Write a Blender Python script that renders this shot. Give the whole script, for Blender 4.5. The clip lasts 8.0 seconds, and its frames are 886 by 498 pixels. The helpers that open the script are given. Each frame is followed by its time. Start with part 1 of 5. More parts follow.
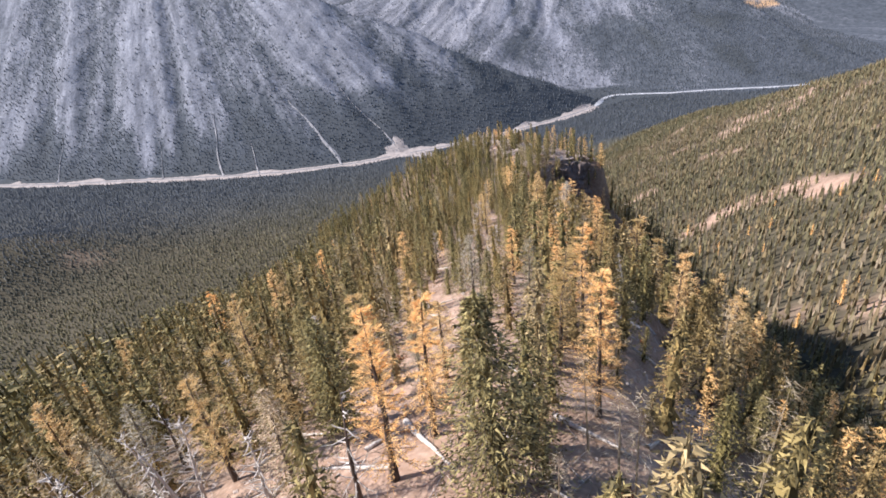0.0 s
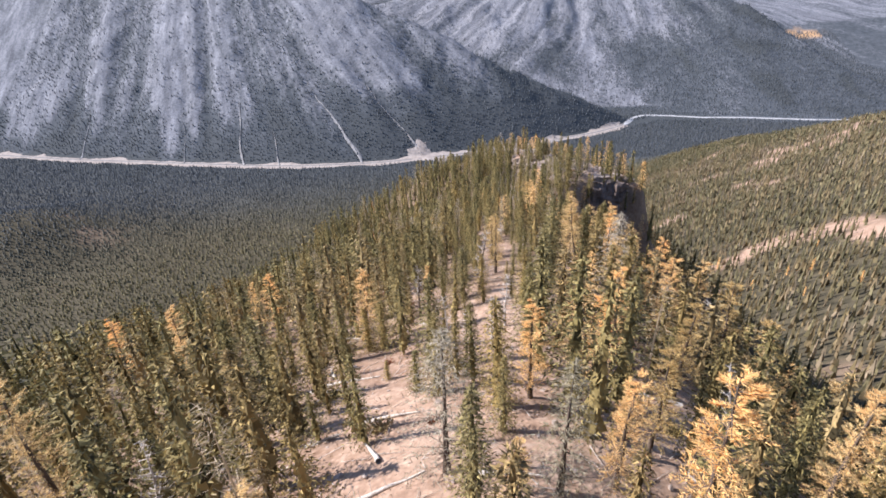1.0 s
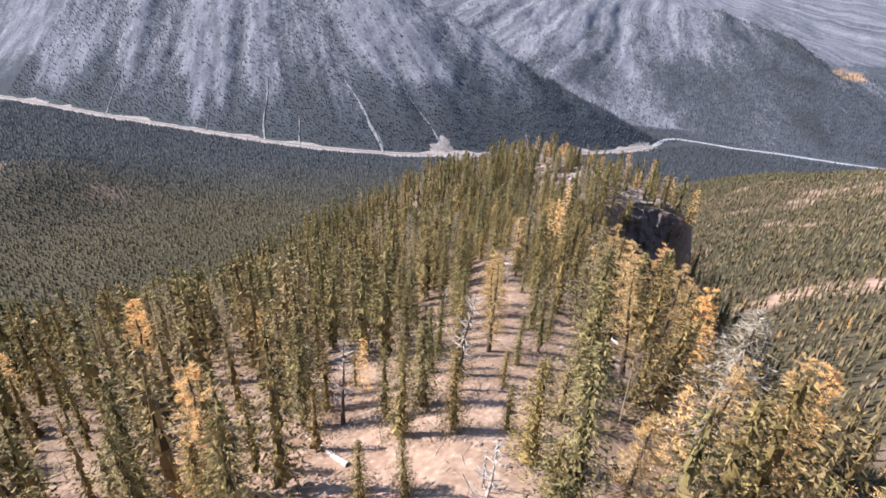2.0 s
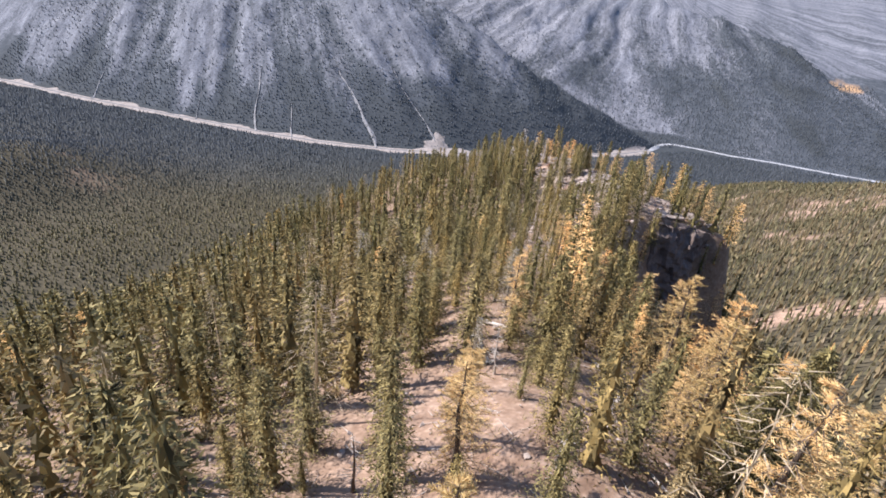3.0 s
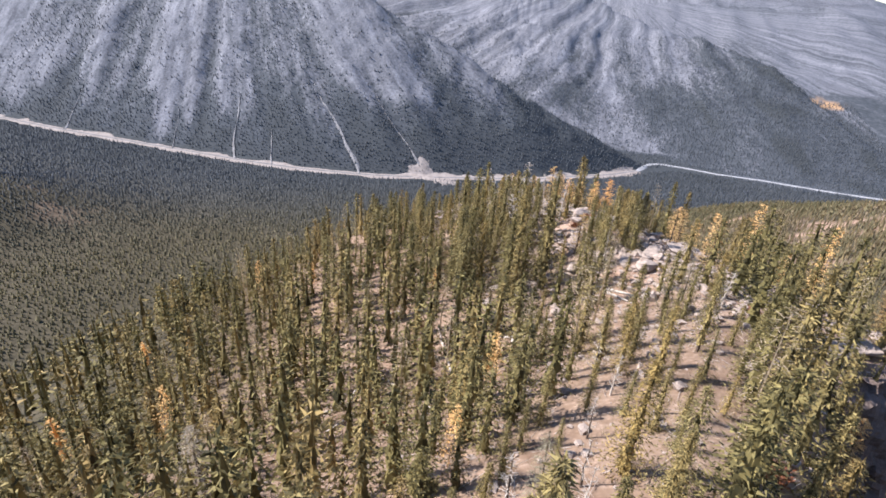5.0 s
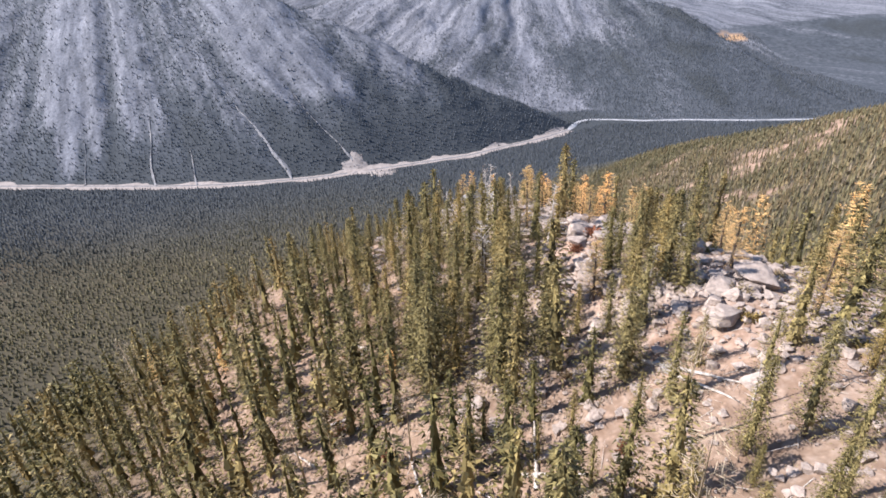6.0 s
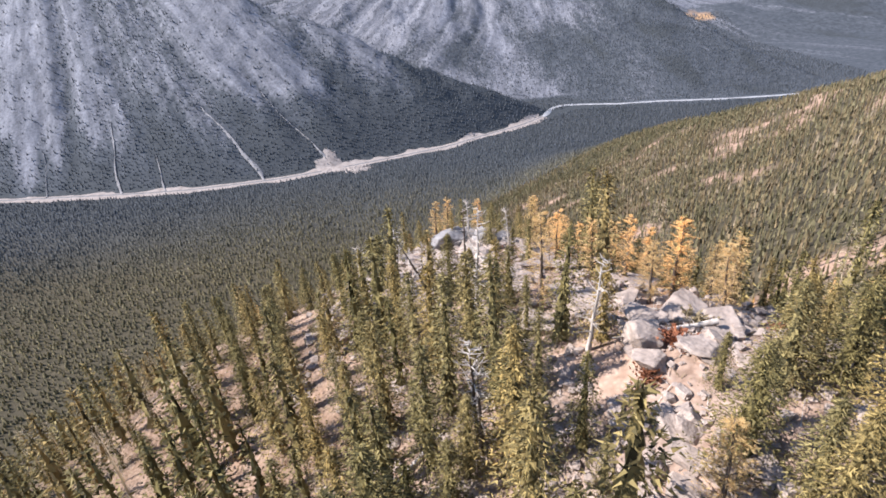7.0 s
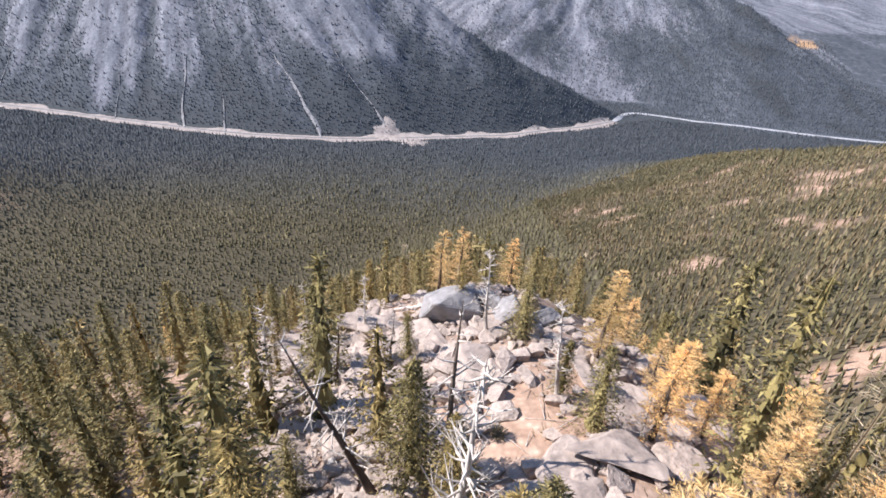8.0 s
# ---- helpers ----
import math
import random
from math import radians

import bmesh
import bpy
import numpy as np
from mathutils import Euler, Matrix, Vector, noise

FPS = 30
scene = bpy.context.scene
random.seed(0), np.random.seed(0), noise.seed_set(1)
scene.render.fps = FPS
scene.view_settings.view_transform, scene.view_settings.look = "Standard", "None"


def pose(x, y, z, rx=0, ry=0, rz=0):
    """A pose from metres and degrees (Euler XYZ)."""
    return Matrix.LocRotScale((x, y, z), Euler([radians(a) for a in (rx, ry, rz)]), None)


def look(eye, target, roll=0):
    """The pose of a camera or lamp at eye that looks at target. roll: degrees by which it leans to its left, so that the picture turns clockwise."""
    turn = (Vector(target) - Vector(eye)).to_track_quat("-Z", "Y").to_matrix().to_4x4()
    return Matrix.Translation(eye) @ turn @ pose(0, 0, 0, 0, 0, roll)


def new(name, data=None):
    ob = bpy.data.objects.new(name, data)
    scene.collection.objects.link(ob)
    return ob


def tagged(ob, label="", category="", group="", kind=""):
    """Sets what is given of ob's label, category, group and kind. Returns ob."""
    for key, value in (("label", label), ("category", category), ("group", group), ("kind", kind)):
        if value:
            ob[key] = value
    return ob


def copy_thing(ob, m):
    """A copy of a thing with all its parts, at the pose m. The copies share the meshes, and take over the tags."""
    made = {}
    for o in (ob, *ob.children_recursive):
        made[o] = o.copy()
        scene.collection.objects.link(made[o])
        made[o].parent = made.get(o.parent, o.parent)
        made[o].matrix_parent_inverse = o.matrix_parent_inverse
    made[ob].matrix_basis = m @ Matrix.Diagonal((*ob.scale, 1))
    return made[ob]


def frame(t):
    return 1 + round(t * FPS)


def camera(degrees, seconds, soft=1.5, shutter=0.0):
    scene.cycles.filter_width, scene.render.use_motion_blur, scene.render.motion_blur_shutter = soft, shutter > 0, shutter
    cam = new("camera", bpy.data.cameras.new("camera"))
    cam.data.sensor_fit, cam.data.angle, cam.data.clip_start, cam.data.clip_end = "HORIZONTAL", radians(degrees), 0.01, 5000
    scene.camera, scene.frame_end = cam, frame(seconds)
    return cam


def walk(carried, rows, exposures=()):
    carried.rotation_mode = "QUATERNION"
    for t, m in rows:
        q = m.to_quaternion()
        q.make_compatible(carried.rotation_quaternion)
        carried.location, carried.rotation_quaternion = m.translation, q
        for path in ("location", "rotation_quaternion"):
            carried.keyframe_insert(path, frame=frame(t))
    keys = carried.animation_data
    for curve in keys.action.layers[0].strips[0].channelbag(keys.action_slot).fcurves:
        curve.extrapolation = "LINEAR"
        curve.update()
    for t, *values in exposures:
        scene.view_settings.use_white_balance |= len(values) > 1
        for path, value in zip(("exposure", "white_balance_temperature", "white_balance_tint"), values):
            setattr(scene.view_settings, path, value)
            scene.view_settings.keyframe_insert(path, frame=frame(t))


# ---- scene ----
cam = camera(78.9, 8.0, soft=1.7)
PATH = [
    (0, look((0.000, 0.000, 480.000), (-0.810, 8.638, 475.027), -7.39)),
    (0.5, look((0.273, 9.919, 476.150), (-0.582, 18.588, 471.239), -6.15)),
    (1, look((0.794, 20.243, 472.213), (-0.290, 28.918, 467.358), -3.35)),
    (1.5, look((1.036, 30.669, 468.450), (-0.233, 39.314, 463.587), 0.40)),
    (3, look((0.305, 60.884, 457.404), (-0.834, 69.520, 452.491), 5.52)),
    (3.5, look((0.034, 70.694, 453.991), (-1.050, 79.369, 449.136), 5.35)),
    (4, look((-0.430, 81.368, 451.081), (-1.575, 90.164, 446.464), 5.54)),
    (4.5, look((-1.090, 91.756, 448.811), (-2.262, 100.617, 444.327), 6.34)),
    (6, look((-3.954, 122.350, 443.284), (-4.017, 131.142, 438.518), -2.90)),
    (6.5, look((-3.472, 132.538, 441.285), (-3.232, 141.279, 436.433), -5.03)),
    (7, look((-2.436, 142.615, 439.085), (-2.158, 151.316, 434.164), -4.87)),
    (7.5, look((-1.178, 152.515, 436.175), (-1.217, 161.175, 431.174), -1.81)),
    (8, look((0.000, 161.877, 433.036), (-0.486, 170.417, 427.855), 3.25)),
]
walk(cam, PATH, [(0.0, 1.23, 5600, 15), (8.0, 1.23, 5600, 15)])

# ---- light: autumn sun from one side, clear sky ----
SUN_AZ, SUN_EL = -86.0, 40.0          # degrees from +y towards +x, degrees up
world = bpy.data.worlds.new("sky")
scene.world = world
world.use_nodes = True
wn = world.node_tree.nodes
sky = wn.new("ShaderNodeTexSky")
sky.sky_type = "NISHITA"
sky.sun_disc = False
sky.sun_elevation = radians(SUN_EL)
sky.sun_rotation = radians(SUN_AZ)
sky.air_density, sky.dust_density, sky.ozone_density = 1.0, 0.3, 1.5
world.node_tree.links.new(sky.outputs[0], wn["Background"].inputs[0])
wn["Background"].inputs[1].default_value = 0.095
sun_data = bpy.data.lights.new("sun", "SUN")
sun_data.energy, sun_data.angle, sun_data.color = 4.9, radians(0.6), (1.0, 0.9, 0.77)
sun = new("sun", sun_data)
sa, se = radians(SUN_AZ), radians(SUN_EL)
sun_dir = Vector((math.sin(sa) * math.cos(se), math.cos(sa) * math.cos(se), math.sin(se)))
sun.matrix_world = look(sun_dir * 900 + Vector((0, 100, 450)), (0, 100, 450))


# ---- materials ----
def material(name, rough=0.9, spec=0.2):
    m = bpy.data.materials.new(name)
    m.use_nodes = True
    nt = m.node_tree
    b = nt.nodes["Principled BSDF"]
    b.inputs["Roughness"].default_value = rough
    b.inputs["Specular IOR Level"].default_value = spec
    return m, nt, b


def node(nt, kind, **inputs):
    n = nt.nodes.new(kind)
    for k, v in inputs.items():
        n.inputs[k.replace("_", " ")].default_value = v
    return n


def ramp(nt, fac, stops):
    r = nt.nodes.new("ShaderNodeValToRGB")
    e = r.color_ramp.elements
    while len(e) < len(stops):
        e.new(0.5)
    for el, (p, c) in zip(e, stops):
        el.position, el.color = p, (*c, 1)
    nt.links.new(fac, r.inputs[0])
    return r.outputs[0]


def mix(nt, fac, a, b, blend="MIX"):
    m = nt.nodes.new("ShaderNodeMix")
    m.data_type, m.blend_type = "RGBA", blend
    for sock, v in ((m.inputs[0], fac), (m.inputs[6], a), (m.inputs[7], b)):
        if isinstance(v, (int, float)):
            sock.default_value = v
        elif isinstance(v, tuple):
            sock.default_value = (*v, 1)
        else:
            nt.links.new(v, sock)
    return m.outputs[2]


def noise_tex(nt, scale, detail=4.0, rough=0.55, coords=None, stretch=None):
    n = node(nt, "ShaderNodeTexNoise", Scale=scale, Detail=detail, Roughness=rough)
    c = nt.nodes.new("ShaderNodeTexCoord").outputs["Object"] if coords is None else coords
    if stretch:
        mp = nt.nodes.new("ShaderNodeMapping")
        mp.inputs["Scale"].default_value = stretch
        nt.links.new(c, mp.inputs[0])
        c = mp.outputs[0]
    nt.links.new(c, n.inputs["Vector"])
    return n.outputs[0]


def bump(nt, b, height, strength, distance):
    bp = node(nt, "ShaderNodeBump", Strength=strength, Distance=distance)
    nt.links.new(height, bp.inputs["Height"])
    nt.links.new(bp.outputs[0], b.inputs["Normal"])


def attr(nt, name):
    a = nt.nodes.new("ShaderNodeAttribute")
    a.attribute_name = name
    return a.outputs["Fac"]


def ground_material():
    m, nt, b = material("ground_soil_and_rock", 0.95, 0.1)
    fine, mid, big = noise_tex(nt, 1.6, 6), noise_tex(nt, 0.16, 5), noise_tex(nt, 0.02, 5)
    dirt = ramp(nt, fine, [(0.3, (0.19, 0.112, 0.074)), (0.5, (0.345, 0.23, 0.158)), (0.72, (0.5, 0.372, 0.28))])
    dirt2 = ramp(nt, mid, [(0.35, (0.21, 0.13, 0.084)), (0.6, (0.41, 0.282, 0.195))])
    dirt = mix(nt, 0.5, dirt, dirt2)
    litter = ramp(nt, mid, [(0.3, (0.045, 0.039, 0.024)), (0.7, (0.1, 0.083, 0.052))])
    # blue-grey forest floor for far ground, haze put into its colour
    hazed_litter = ramp(nt, mid, [(0.3, (0.04, 0.044, 0.046)), (0.7, (0.07, 0.075, 0.076))])
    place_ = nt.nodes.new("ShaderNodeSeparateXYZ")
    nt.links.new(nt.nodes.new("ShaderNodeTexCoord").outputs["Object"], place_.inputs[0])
    # distance along y picks between plain litter and the haze-tinted one
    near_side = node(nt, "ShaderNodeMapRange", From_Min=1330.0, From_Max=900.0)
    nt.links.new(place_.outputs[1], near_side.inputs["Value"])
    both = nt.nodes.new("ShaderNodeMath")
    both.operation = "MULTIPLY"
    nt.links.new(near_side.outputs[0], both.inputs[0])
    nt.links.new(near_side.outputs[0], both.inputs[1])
    litter = mix(nt, both.outputs[0], hazed_litter, litter)
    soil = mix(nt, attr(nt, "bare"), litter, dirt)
    pebble = node(nt, "ShaderNodeTexVoronoi", Scale=3.2)
    nt.links.new(nt.nodes.new("ShaderNodeTexCoord").outputs["Object"], pebble.inputs["Vector"])
    stone = ramp(nt, pebble.outputs["Distance"], [(0.1, (1.35, 1.35, 1.38)), (0.28, (1.0, 1.0, 1.0)), (0.6, (0.72, 0.7, 0.68))])
    soil = mix(nt, 0.55, soil, stone, "MULTIPLY")
    grit = ramp(nt, fine, [(0.3, (0.14, 0.105, 0.08)), (0.5, (0.27, 0.22, 0.18)), (0.7, (0.45, 0.385, 0.335))])
    soil = mix(nt, attr(nt, "grit"), soil, grit)
    # rock: bands along the fall line, speckled with scrub
    co = nt.nodes.new("ShaderNodeCombineXYZ")
    sep = nt.nodes.new("ShaderNodeSeparateXYZ")
    nt.links.new(nt.nodes.new("ShaderNodeTexCoord").outputs["Object"], sep.inputs[0])
    nt.links.new(attr(nt, "fall"), co.inputs[0])
    low = nt.nodes.new("ShaderNodeMath")
    low.operation = "MULTIPLY"
    low.inputs[1].default_value = 0.34
    nt.links.new(sep.outputs[2], low.inputs[0])
    nt.links.new(low.outputs[0], co.inputs[1])
    streak = noise_tex(nt, 0.034, 9, 0.68, co.outputs[0])
    # greys leaned towards blue: distance haze put into the rock's colour
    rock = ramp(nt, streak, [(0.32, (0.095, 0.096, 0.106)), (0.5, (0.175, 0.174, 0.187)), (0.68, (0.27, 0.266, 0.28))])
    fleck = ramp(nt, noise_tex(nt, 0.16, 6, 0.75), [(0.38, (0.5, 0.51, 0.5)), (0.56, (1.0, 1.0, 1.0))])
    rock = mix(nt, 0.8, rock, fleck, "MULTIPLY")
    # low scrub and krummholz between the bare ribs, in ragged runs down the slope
    # the scrub's greens carry the same painted haze blue
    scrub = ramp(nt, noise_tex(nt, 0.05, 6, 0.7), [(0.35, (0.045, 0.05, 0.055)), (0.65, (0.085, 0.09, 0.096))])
    run = noise_tex(nt, 0.03, 8, 0.72, co.outputs[0])
    spot = noise_tex(nt, 0.075, 7, 0.75)
    edge = nt.nodes.new("ShaderNodeMath")
    edge.operation = "MULTIPLY_ADD"
    edge.inputs[1].default_value, edge.inputs[2].default_value = 1.7, -0.85
    nt.links.new(run, edge.inputs[0])
    edge2 = nt.nodes.new("ShaderNodeMath")
    edge2.operation = "MULTIPLY_ADD"
    edge2.inputs[1].default_value = 1.5
    nt.links.new(spot, edge2.inputs[0])
    nt.links.new(edge.outputs[0], edge2.inputs[2])
    edge3 = nt.nodes.new("ShaderNodeMath")
    edge3.operation = "ADD"
    nt.links.new(edge2.outputs[0], edge3.inputs[0])
    nt.links.new(attr(nt, "rock"), edge3.inputs[1])
    open_rock = node(nt, "ShaderNodeMapRange", From_Min=1.08, From_Max=1.5)
    nt.links.new(edge3.outputs[0], open_rock.inputs["Value"])
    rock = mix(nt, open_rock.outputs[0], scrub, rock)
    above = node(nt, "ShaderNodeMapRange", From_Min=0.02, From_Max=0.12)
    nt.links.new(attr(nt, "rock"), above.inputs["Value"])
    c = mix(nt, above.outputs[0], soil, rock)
    rust = ramp(nt, big, [(0.3, (0.34, 0.21, 0.11)), (0.7, (0.48, 0.3, 0.16))])
    c = mix(nt, attr(nt, "rust"), c, rust)
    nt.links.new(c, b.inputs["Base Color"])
    bump(nt, b, fine, 0.5, 0.25)
    return m


def needle_material(name, dark, lit, glow=0.25, by_tree=False, nearby=None, even=False):
    """Needles: colour varies tree by tree and clump by clump; thin, so some light comes through."""
    m, nt, b = material(name, 0.75, 0.25)
    rnd = nt.nodes.new("ShaderNodeObjectInfo").outputs["Random"]
    isl = nt.nodes.new("ShaderNodeNewGeometry").outputs["Random Per Island"]
    c = mix(nt, isl, dark, lit)
    # second colour pair for close trees; the first pair holds the haze tint
    if nearby:
        c = mix(nt, attr(nt, "nearby"), c, mix(nt, isl, *nearby))
    stops = [(0.0, (0.72, 0.72, 0.62)), (0.5, (1.0, 1.0, 1.0)), (1.0, (1.25, 1.1, 0.9))]
    if by_tree:
        rnd, stops = attr(nt, "tint"), [(0.0, (0.6, 0.62, 0.52)), (0.45, (0.98, 0.97, 0.9)), (0.75, (1.12, 0.98, 0.86)), (0.92, (1.1, 0.95, 0.95)), (0.96, (1.45, 1.32, 1.5))]
    if even:
        stops = [(0.15, (0.8, 0.81, 0.78)), (0.5, (1.0, 1.0, 1.0)), (0.85, (1.14, 1.12, 1.08))]
    tint = ramp(nt, rnd, stops)
    c = mix(nt, 1.0, c, tint, "MULTIPLY")
    nt.links.new(c, b.inputs["Base Color"])
    tr = nt.nodes.new("ShaderNodeBsdfTranslucent")
    nt.links.new(c, tr.inputs[0])
    ms = nt.nodes.new("ShaderNodeMixShader")
    ms.inputs[0].default_value = glow
    nt.links.new(b.outputs[0], ms.inputs[1])
    nt.links.new(tr.outputs[0], ms.inputs[2])
    nt.links.new(ms.outputs[0], nt.nodes["Material Output"].inputs[0])
    return m


def bark_material(name, a, c2, scale=6.0):
    m, nt, b = material(name, 0.9, 0.15)
    n = noise_tex(nt, scale, 5, 0.6, stretch=(1, 1, 0.15))
    nt.links.new(ramp(nt, n, [(0.3, a), (0.7, c2)]), b.inputs["Base Color"])
    bump(nt, b, n, 0.6, 0.03)
    return m


def granite_material(name, tone):
    m, nt, b = material(name, 0.85, 0.2)
    n, f = noise_tex(nt, 0.9, 6, 0.6), noise_tex(nt, 7.0, 4)
    c = ramp(nt, n, [(0.28, tuple(0.36 * q for q in tone)), (0.45, tuple(0.7 * q for q in tone)), (0.7, tone)])
    c = mix(nt, 0.35, c, ramp(nt, f, [(0.35, tuple(0.4 * q for q in tone)), (0.65, tuple(1.1 * q for q in tone))]))
    crack = node(nt, "ShaderNodeTexVoronoi", Scale=2.6)
    crack.feature = "DISTANCE_TO_EDGE"
    warp = noise_tex(nt, 2.0, 3)
    nt.links.new(mix(nt, 0.25, nt.nodes.new("ShaderNodeTexCoord").outputs["Object"], warp), crack.inputs["Vector"])
    line = ramp(nt, crack.outputs["Distance"], [(0.0, (0.35, 0.32, 0.3)), (0.035, (1.0, 1.0, 1.0))])
    c = mix(nt, 0.1, c, line, "MULTIPLY")
    nt.links.new(c, b.inputs["Base Color"])
    bump(nt, b, mix(nt, 0.05, mix(nt, 0.5, n, f), line), 0.9, 0.14)
    return m


def gravel_material(name, a, c2):
    m, nt, b = material(name, 0.95, 0.1)
    n = noise_tex(nt, 0.06, 8, 0.7)
    nt.links.new(ramp(nt, n, [(0.3, a), (0.7, c2)]), b.inputs["Base Color"])
    return m


GROUND = ground_material()
NEEDLES = needle_material("fir_needles", (0.036, 0.032, 0.014), (0.41, 0.328, 0.13), 0.24)
FOREST = needle_material("forest_needles", (0.036, 0.032, 0.014), (0.37, 0.298, 0.12), 0.24, True)
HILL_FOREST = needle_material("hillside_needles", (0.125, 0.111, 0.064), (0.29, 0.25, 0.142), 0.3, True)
# haze painted into the needles: pale blue-grey far off, olive close by
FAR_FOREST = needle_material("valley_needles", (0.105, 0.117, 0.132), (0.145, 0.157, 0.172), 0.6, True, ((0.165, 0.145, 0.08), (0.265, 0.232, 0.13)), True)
GOLD = needle_material("larch_gold_needles", (0.58, 0.37, 0.14), (0.88, 0.645, 0.32), 0.4)
DEAD_SPRAY = needle_material("bare_grey_sprays", (0.2, 0.165, 0.11), (0.52, 0.45, 0.34), 0.3)
GREY_TWIGS = bark_material("bleached_wood", (0.27, 0.225, 0.18), (0.62, 0.55, 0.47))
BARK = bark_material("dark_bark", (0.05, 0.035, 0.025), (0.16, 0.12, 0.09))
GRANITE = granite_material("pale_granite", (0.44, 0.352, 0.285))
GREY_GRANITE = granite_material("grey_granite", (0.32, 0.295, 0.275))
DARK_ROCK = granite_material("dark_lichened_rock", (0.21, 0.158, 0.13))
GRAVEL = gravel_material("pale_gravel", (0.2, 0.168, 0.145), (0.36, 0.31, 0.27))
SCREE = gravel_material("grey_scree", (0.12, 0.115, 0.112), (0.29, 0.275, 0.265))
ASPHALT = gravel_material("worn_asphalt", (0.12, 0.115, 0.11), (0.2, 0.19, 0.185))
WATER_GRAVEL = gravel_material("washed_river_gravel", (0.24, 0.233, 0.226), (0.4, 0.392, 0.384))


# ---- the land: one height function ----
def lattice(ix, iy, seed):
    v = np.sin(ix * 127.1 + iy * 311.7 + seed * 74.7) * 43758.5453
    return v - np.floor(v)


def vnoise(x, y, seed=0):
    ix, iy = np.floor(x), np.floor(y)
    fx, fy = x - ix, y - iy
    fx, fy = fx * fx * (3 - 2 * fx), fy * fy * (3 - 2 * fy)
    a, b = lattice(ix, iy, seed), lattice(ix + 1, iy, seed)
    c, d = lattice(ix, iy + 1, seed), lattice(ix + 1, iy + 1, seed)
    return (a + (b - a) * fx) * (1 - fy) + (c + (d - c) * fx) * fy


def fbm(x, y, seed=0, octaves=4):
    s, amp, tot = 0.0, 1.0, 0.0
    for k in range(octaves):
        s = s + amp * (vnoise(x * 2 ** k, y * 2 ** k, seed + k * 13) - 0.5)
        tot, amp = tot + amp, amp * 0.5
    return 2 * s / tot


def smax(a, b, k):
    h = np.clip(0.5 + 0.5 * (a - b) / k, 0, 1)
    return b + (a - b) * h + k * h * (1 - h)


def smin(a, b, k):
    return -smax(-a, -b, k)


def step(a, b, v):
    t = np.clip((v - a) / (b - a), 0, 1)
    return t * t * (3 - 2 * t)


ROAD = [(-2600, 1560), (-1900, 1490), (-1500, 1432), (-1200, 1378), (-925, 1343), (-640, 1308), (-510, 1300), (-330, 1314),
        (-205, 1344), (75, 1430), (150, 1478), (277, 1543), (352, 1604)]
RIVER = [(352, 1604), (380, 1640), (395, 1682), (430, 1704), (500, 1688), (600, 1660), (690, 1652), (860, 1616), (1000, 1598),
         (1200, 1590), (1800, 1600)]
ROAD_X, ROAD_Y = zip(*(ROAD + RIVER[4:]))
CREST_Y = (-600, -300, 0, 37, 50, 90, 102, 115, 122, 138, 160, 180, 187, 195, 207, 240, 400, 700, 1000, 1250)
CREST_Z = (720, 590, 467, 454, 449, 436.6, 433.6, 430, 428.8, 426.5, 423.5, 418, 415.2, 409.5, 400.5, 379, 288, 110, -20, -60)
BEND_Y = (-300, 0, 60, 85, 100, 114, 123, 138, 165, 185, 210, 400, 900)
BEND_X = (-20, 0, 3, 3, 2, 4, 9, 16, 7, 2, 4, 0, -20)


# debris chutes on the mountainside: where they start at the road, how far up they reach, their width
CHUTES = [(-675, 190, 6), (-567, 110, 5), (-352, 270, 9), (-194, 240, 7), (-1206, 170, 6), (-866, 130, 5)]


def fall_lean(c):
    """How far the fall line swings sideways for each metre inwards."""
    return np.interp(c, (-1300, -700, -400, 200), (0.2, 0.36, 0.78, 0.74))


def road_y(x):
    """The road's line, rounded, that the mountain's foot follows."""
    return sum(np.interp(x + q, ROAD_X, ROAD_Y) for q in (-80, -40, 0, 40, 80)) / 5


def ribs(x, y):
    """Gully and rib pattern of the mountainside over the road: 0 in the gullies, 1 on the ribs."""
    up = y - road_y(x)
    u = x + fall_lean(x + 0.55 * up) * up + 14 * fbm(x / 160, y / 160, 5, 3)
    r = np.abs(2 * vnoise(u / 120, up / 1400 + 3, 21) - 1)
    r2 = np.abs(2 * vnoise(u / 42, up / 500 + 7, 31) - 1)
    for c, top, wide in CHUTES:
        cut = np.exp(-((u - c) / 20) ** 2) * (1 - step(top, top + 120, up))
        r = r * (1 - 0.9 * cut)
    return 0.68 * r + 0.32 * r2, r, up, u


def fan(x, y):
    """Across-rib coordinate of the mountain behind, whose ribs spread from its summit."""
    return 1300 * np.arctan2(x - 560, np.maximum(3700 - y, 60)) + 45 * fbm(x / 200, y / 200, 45, 3)


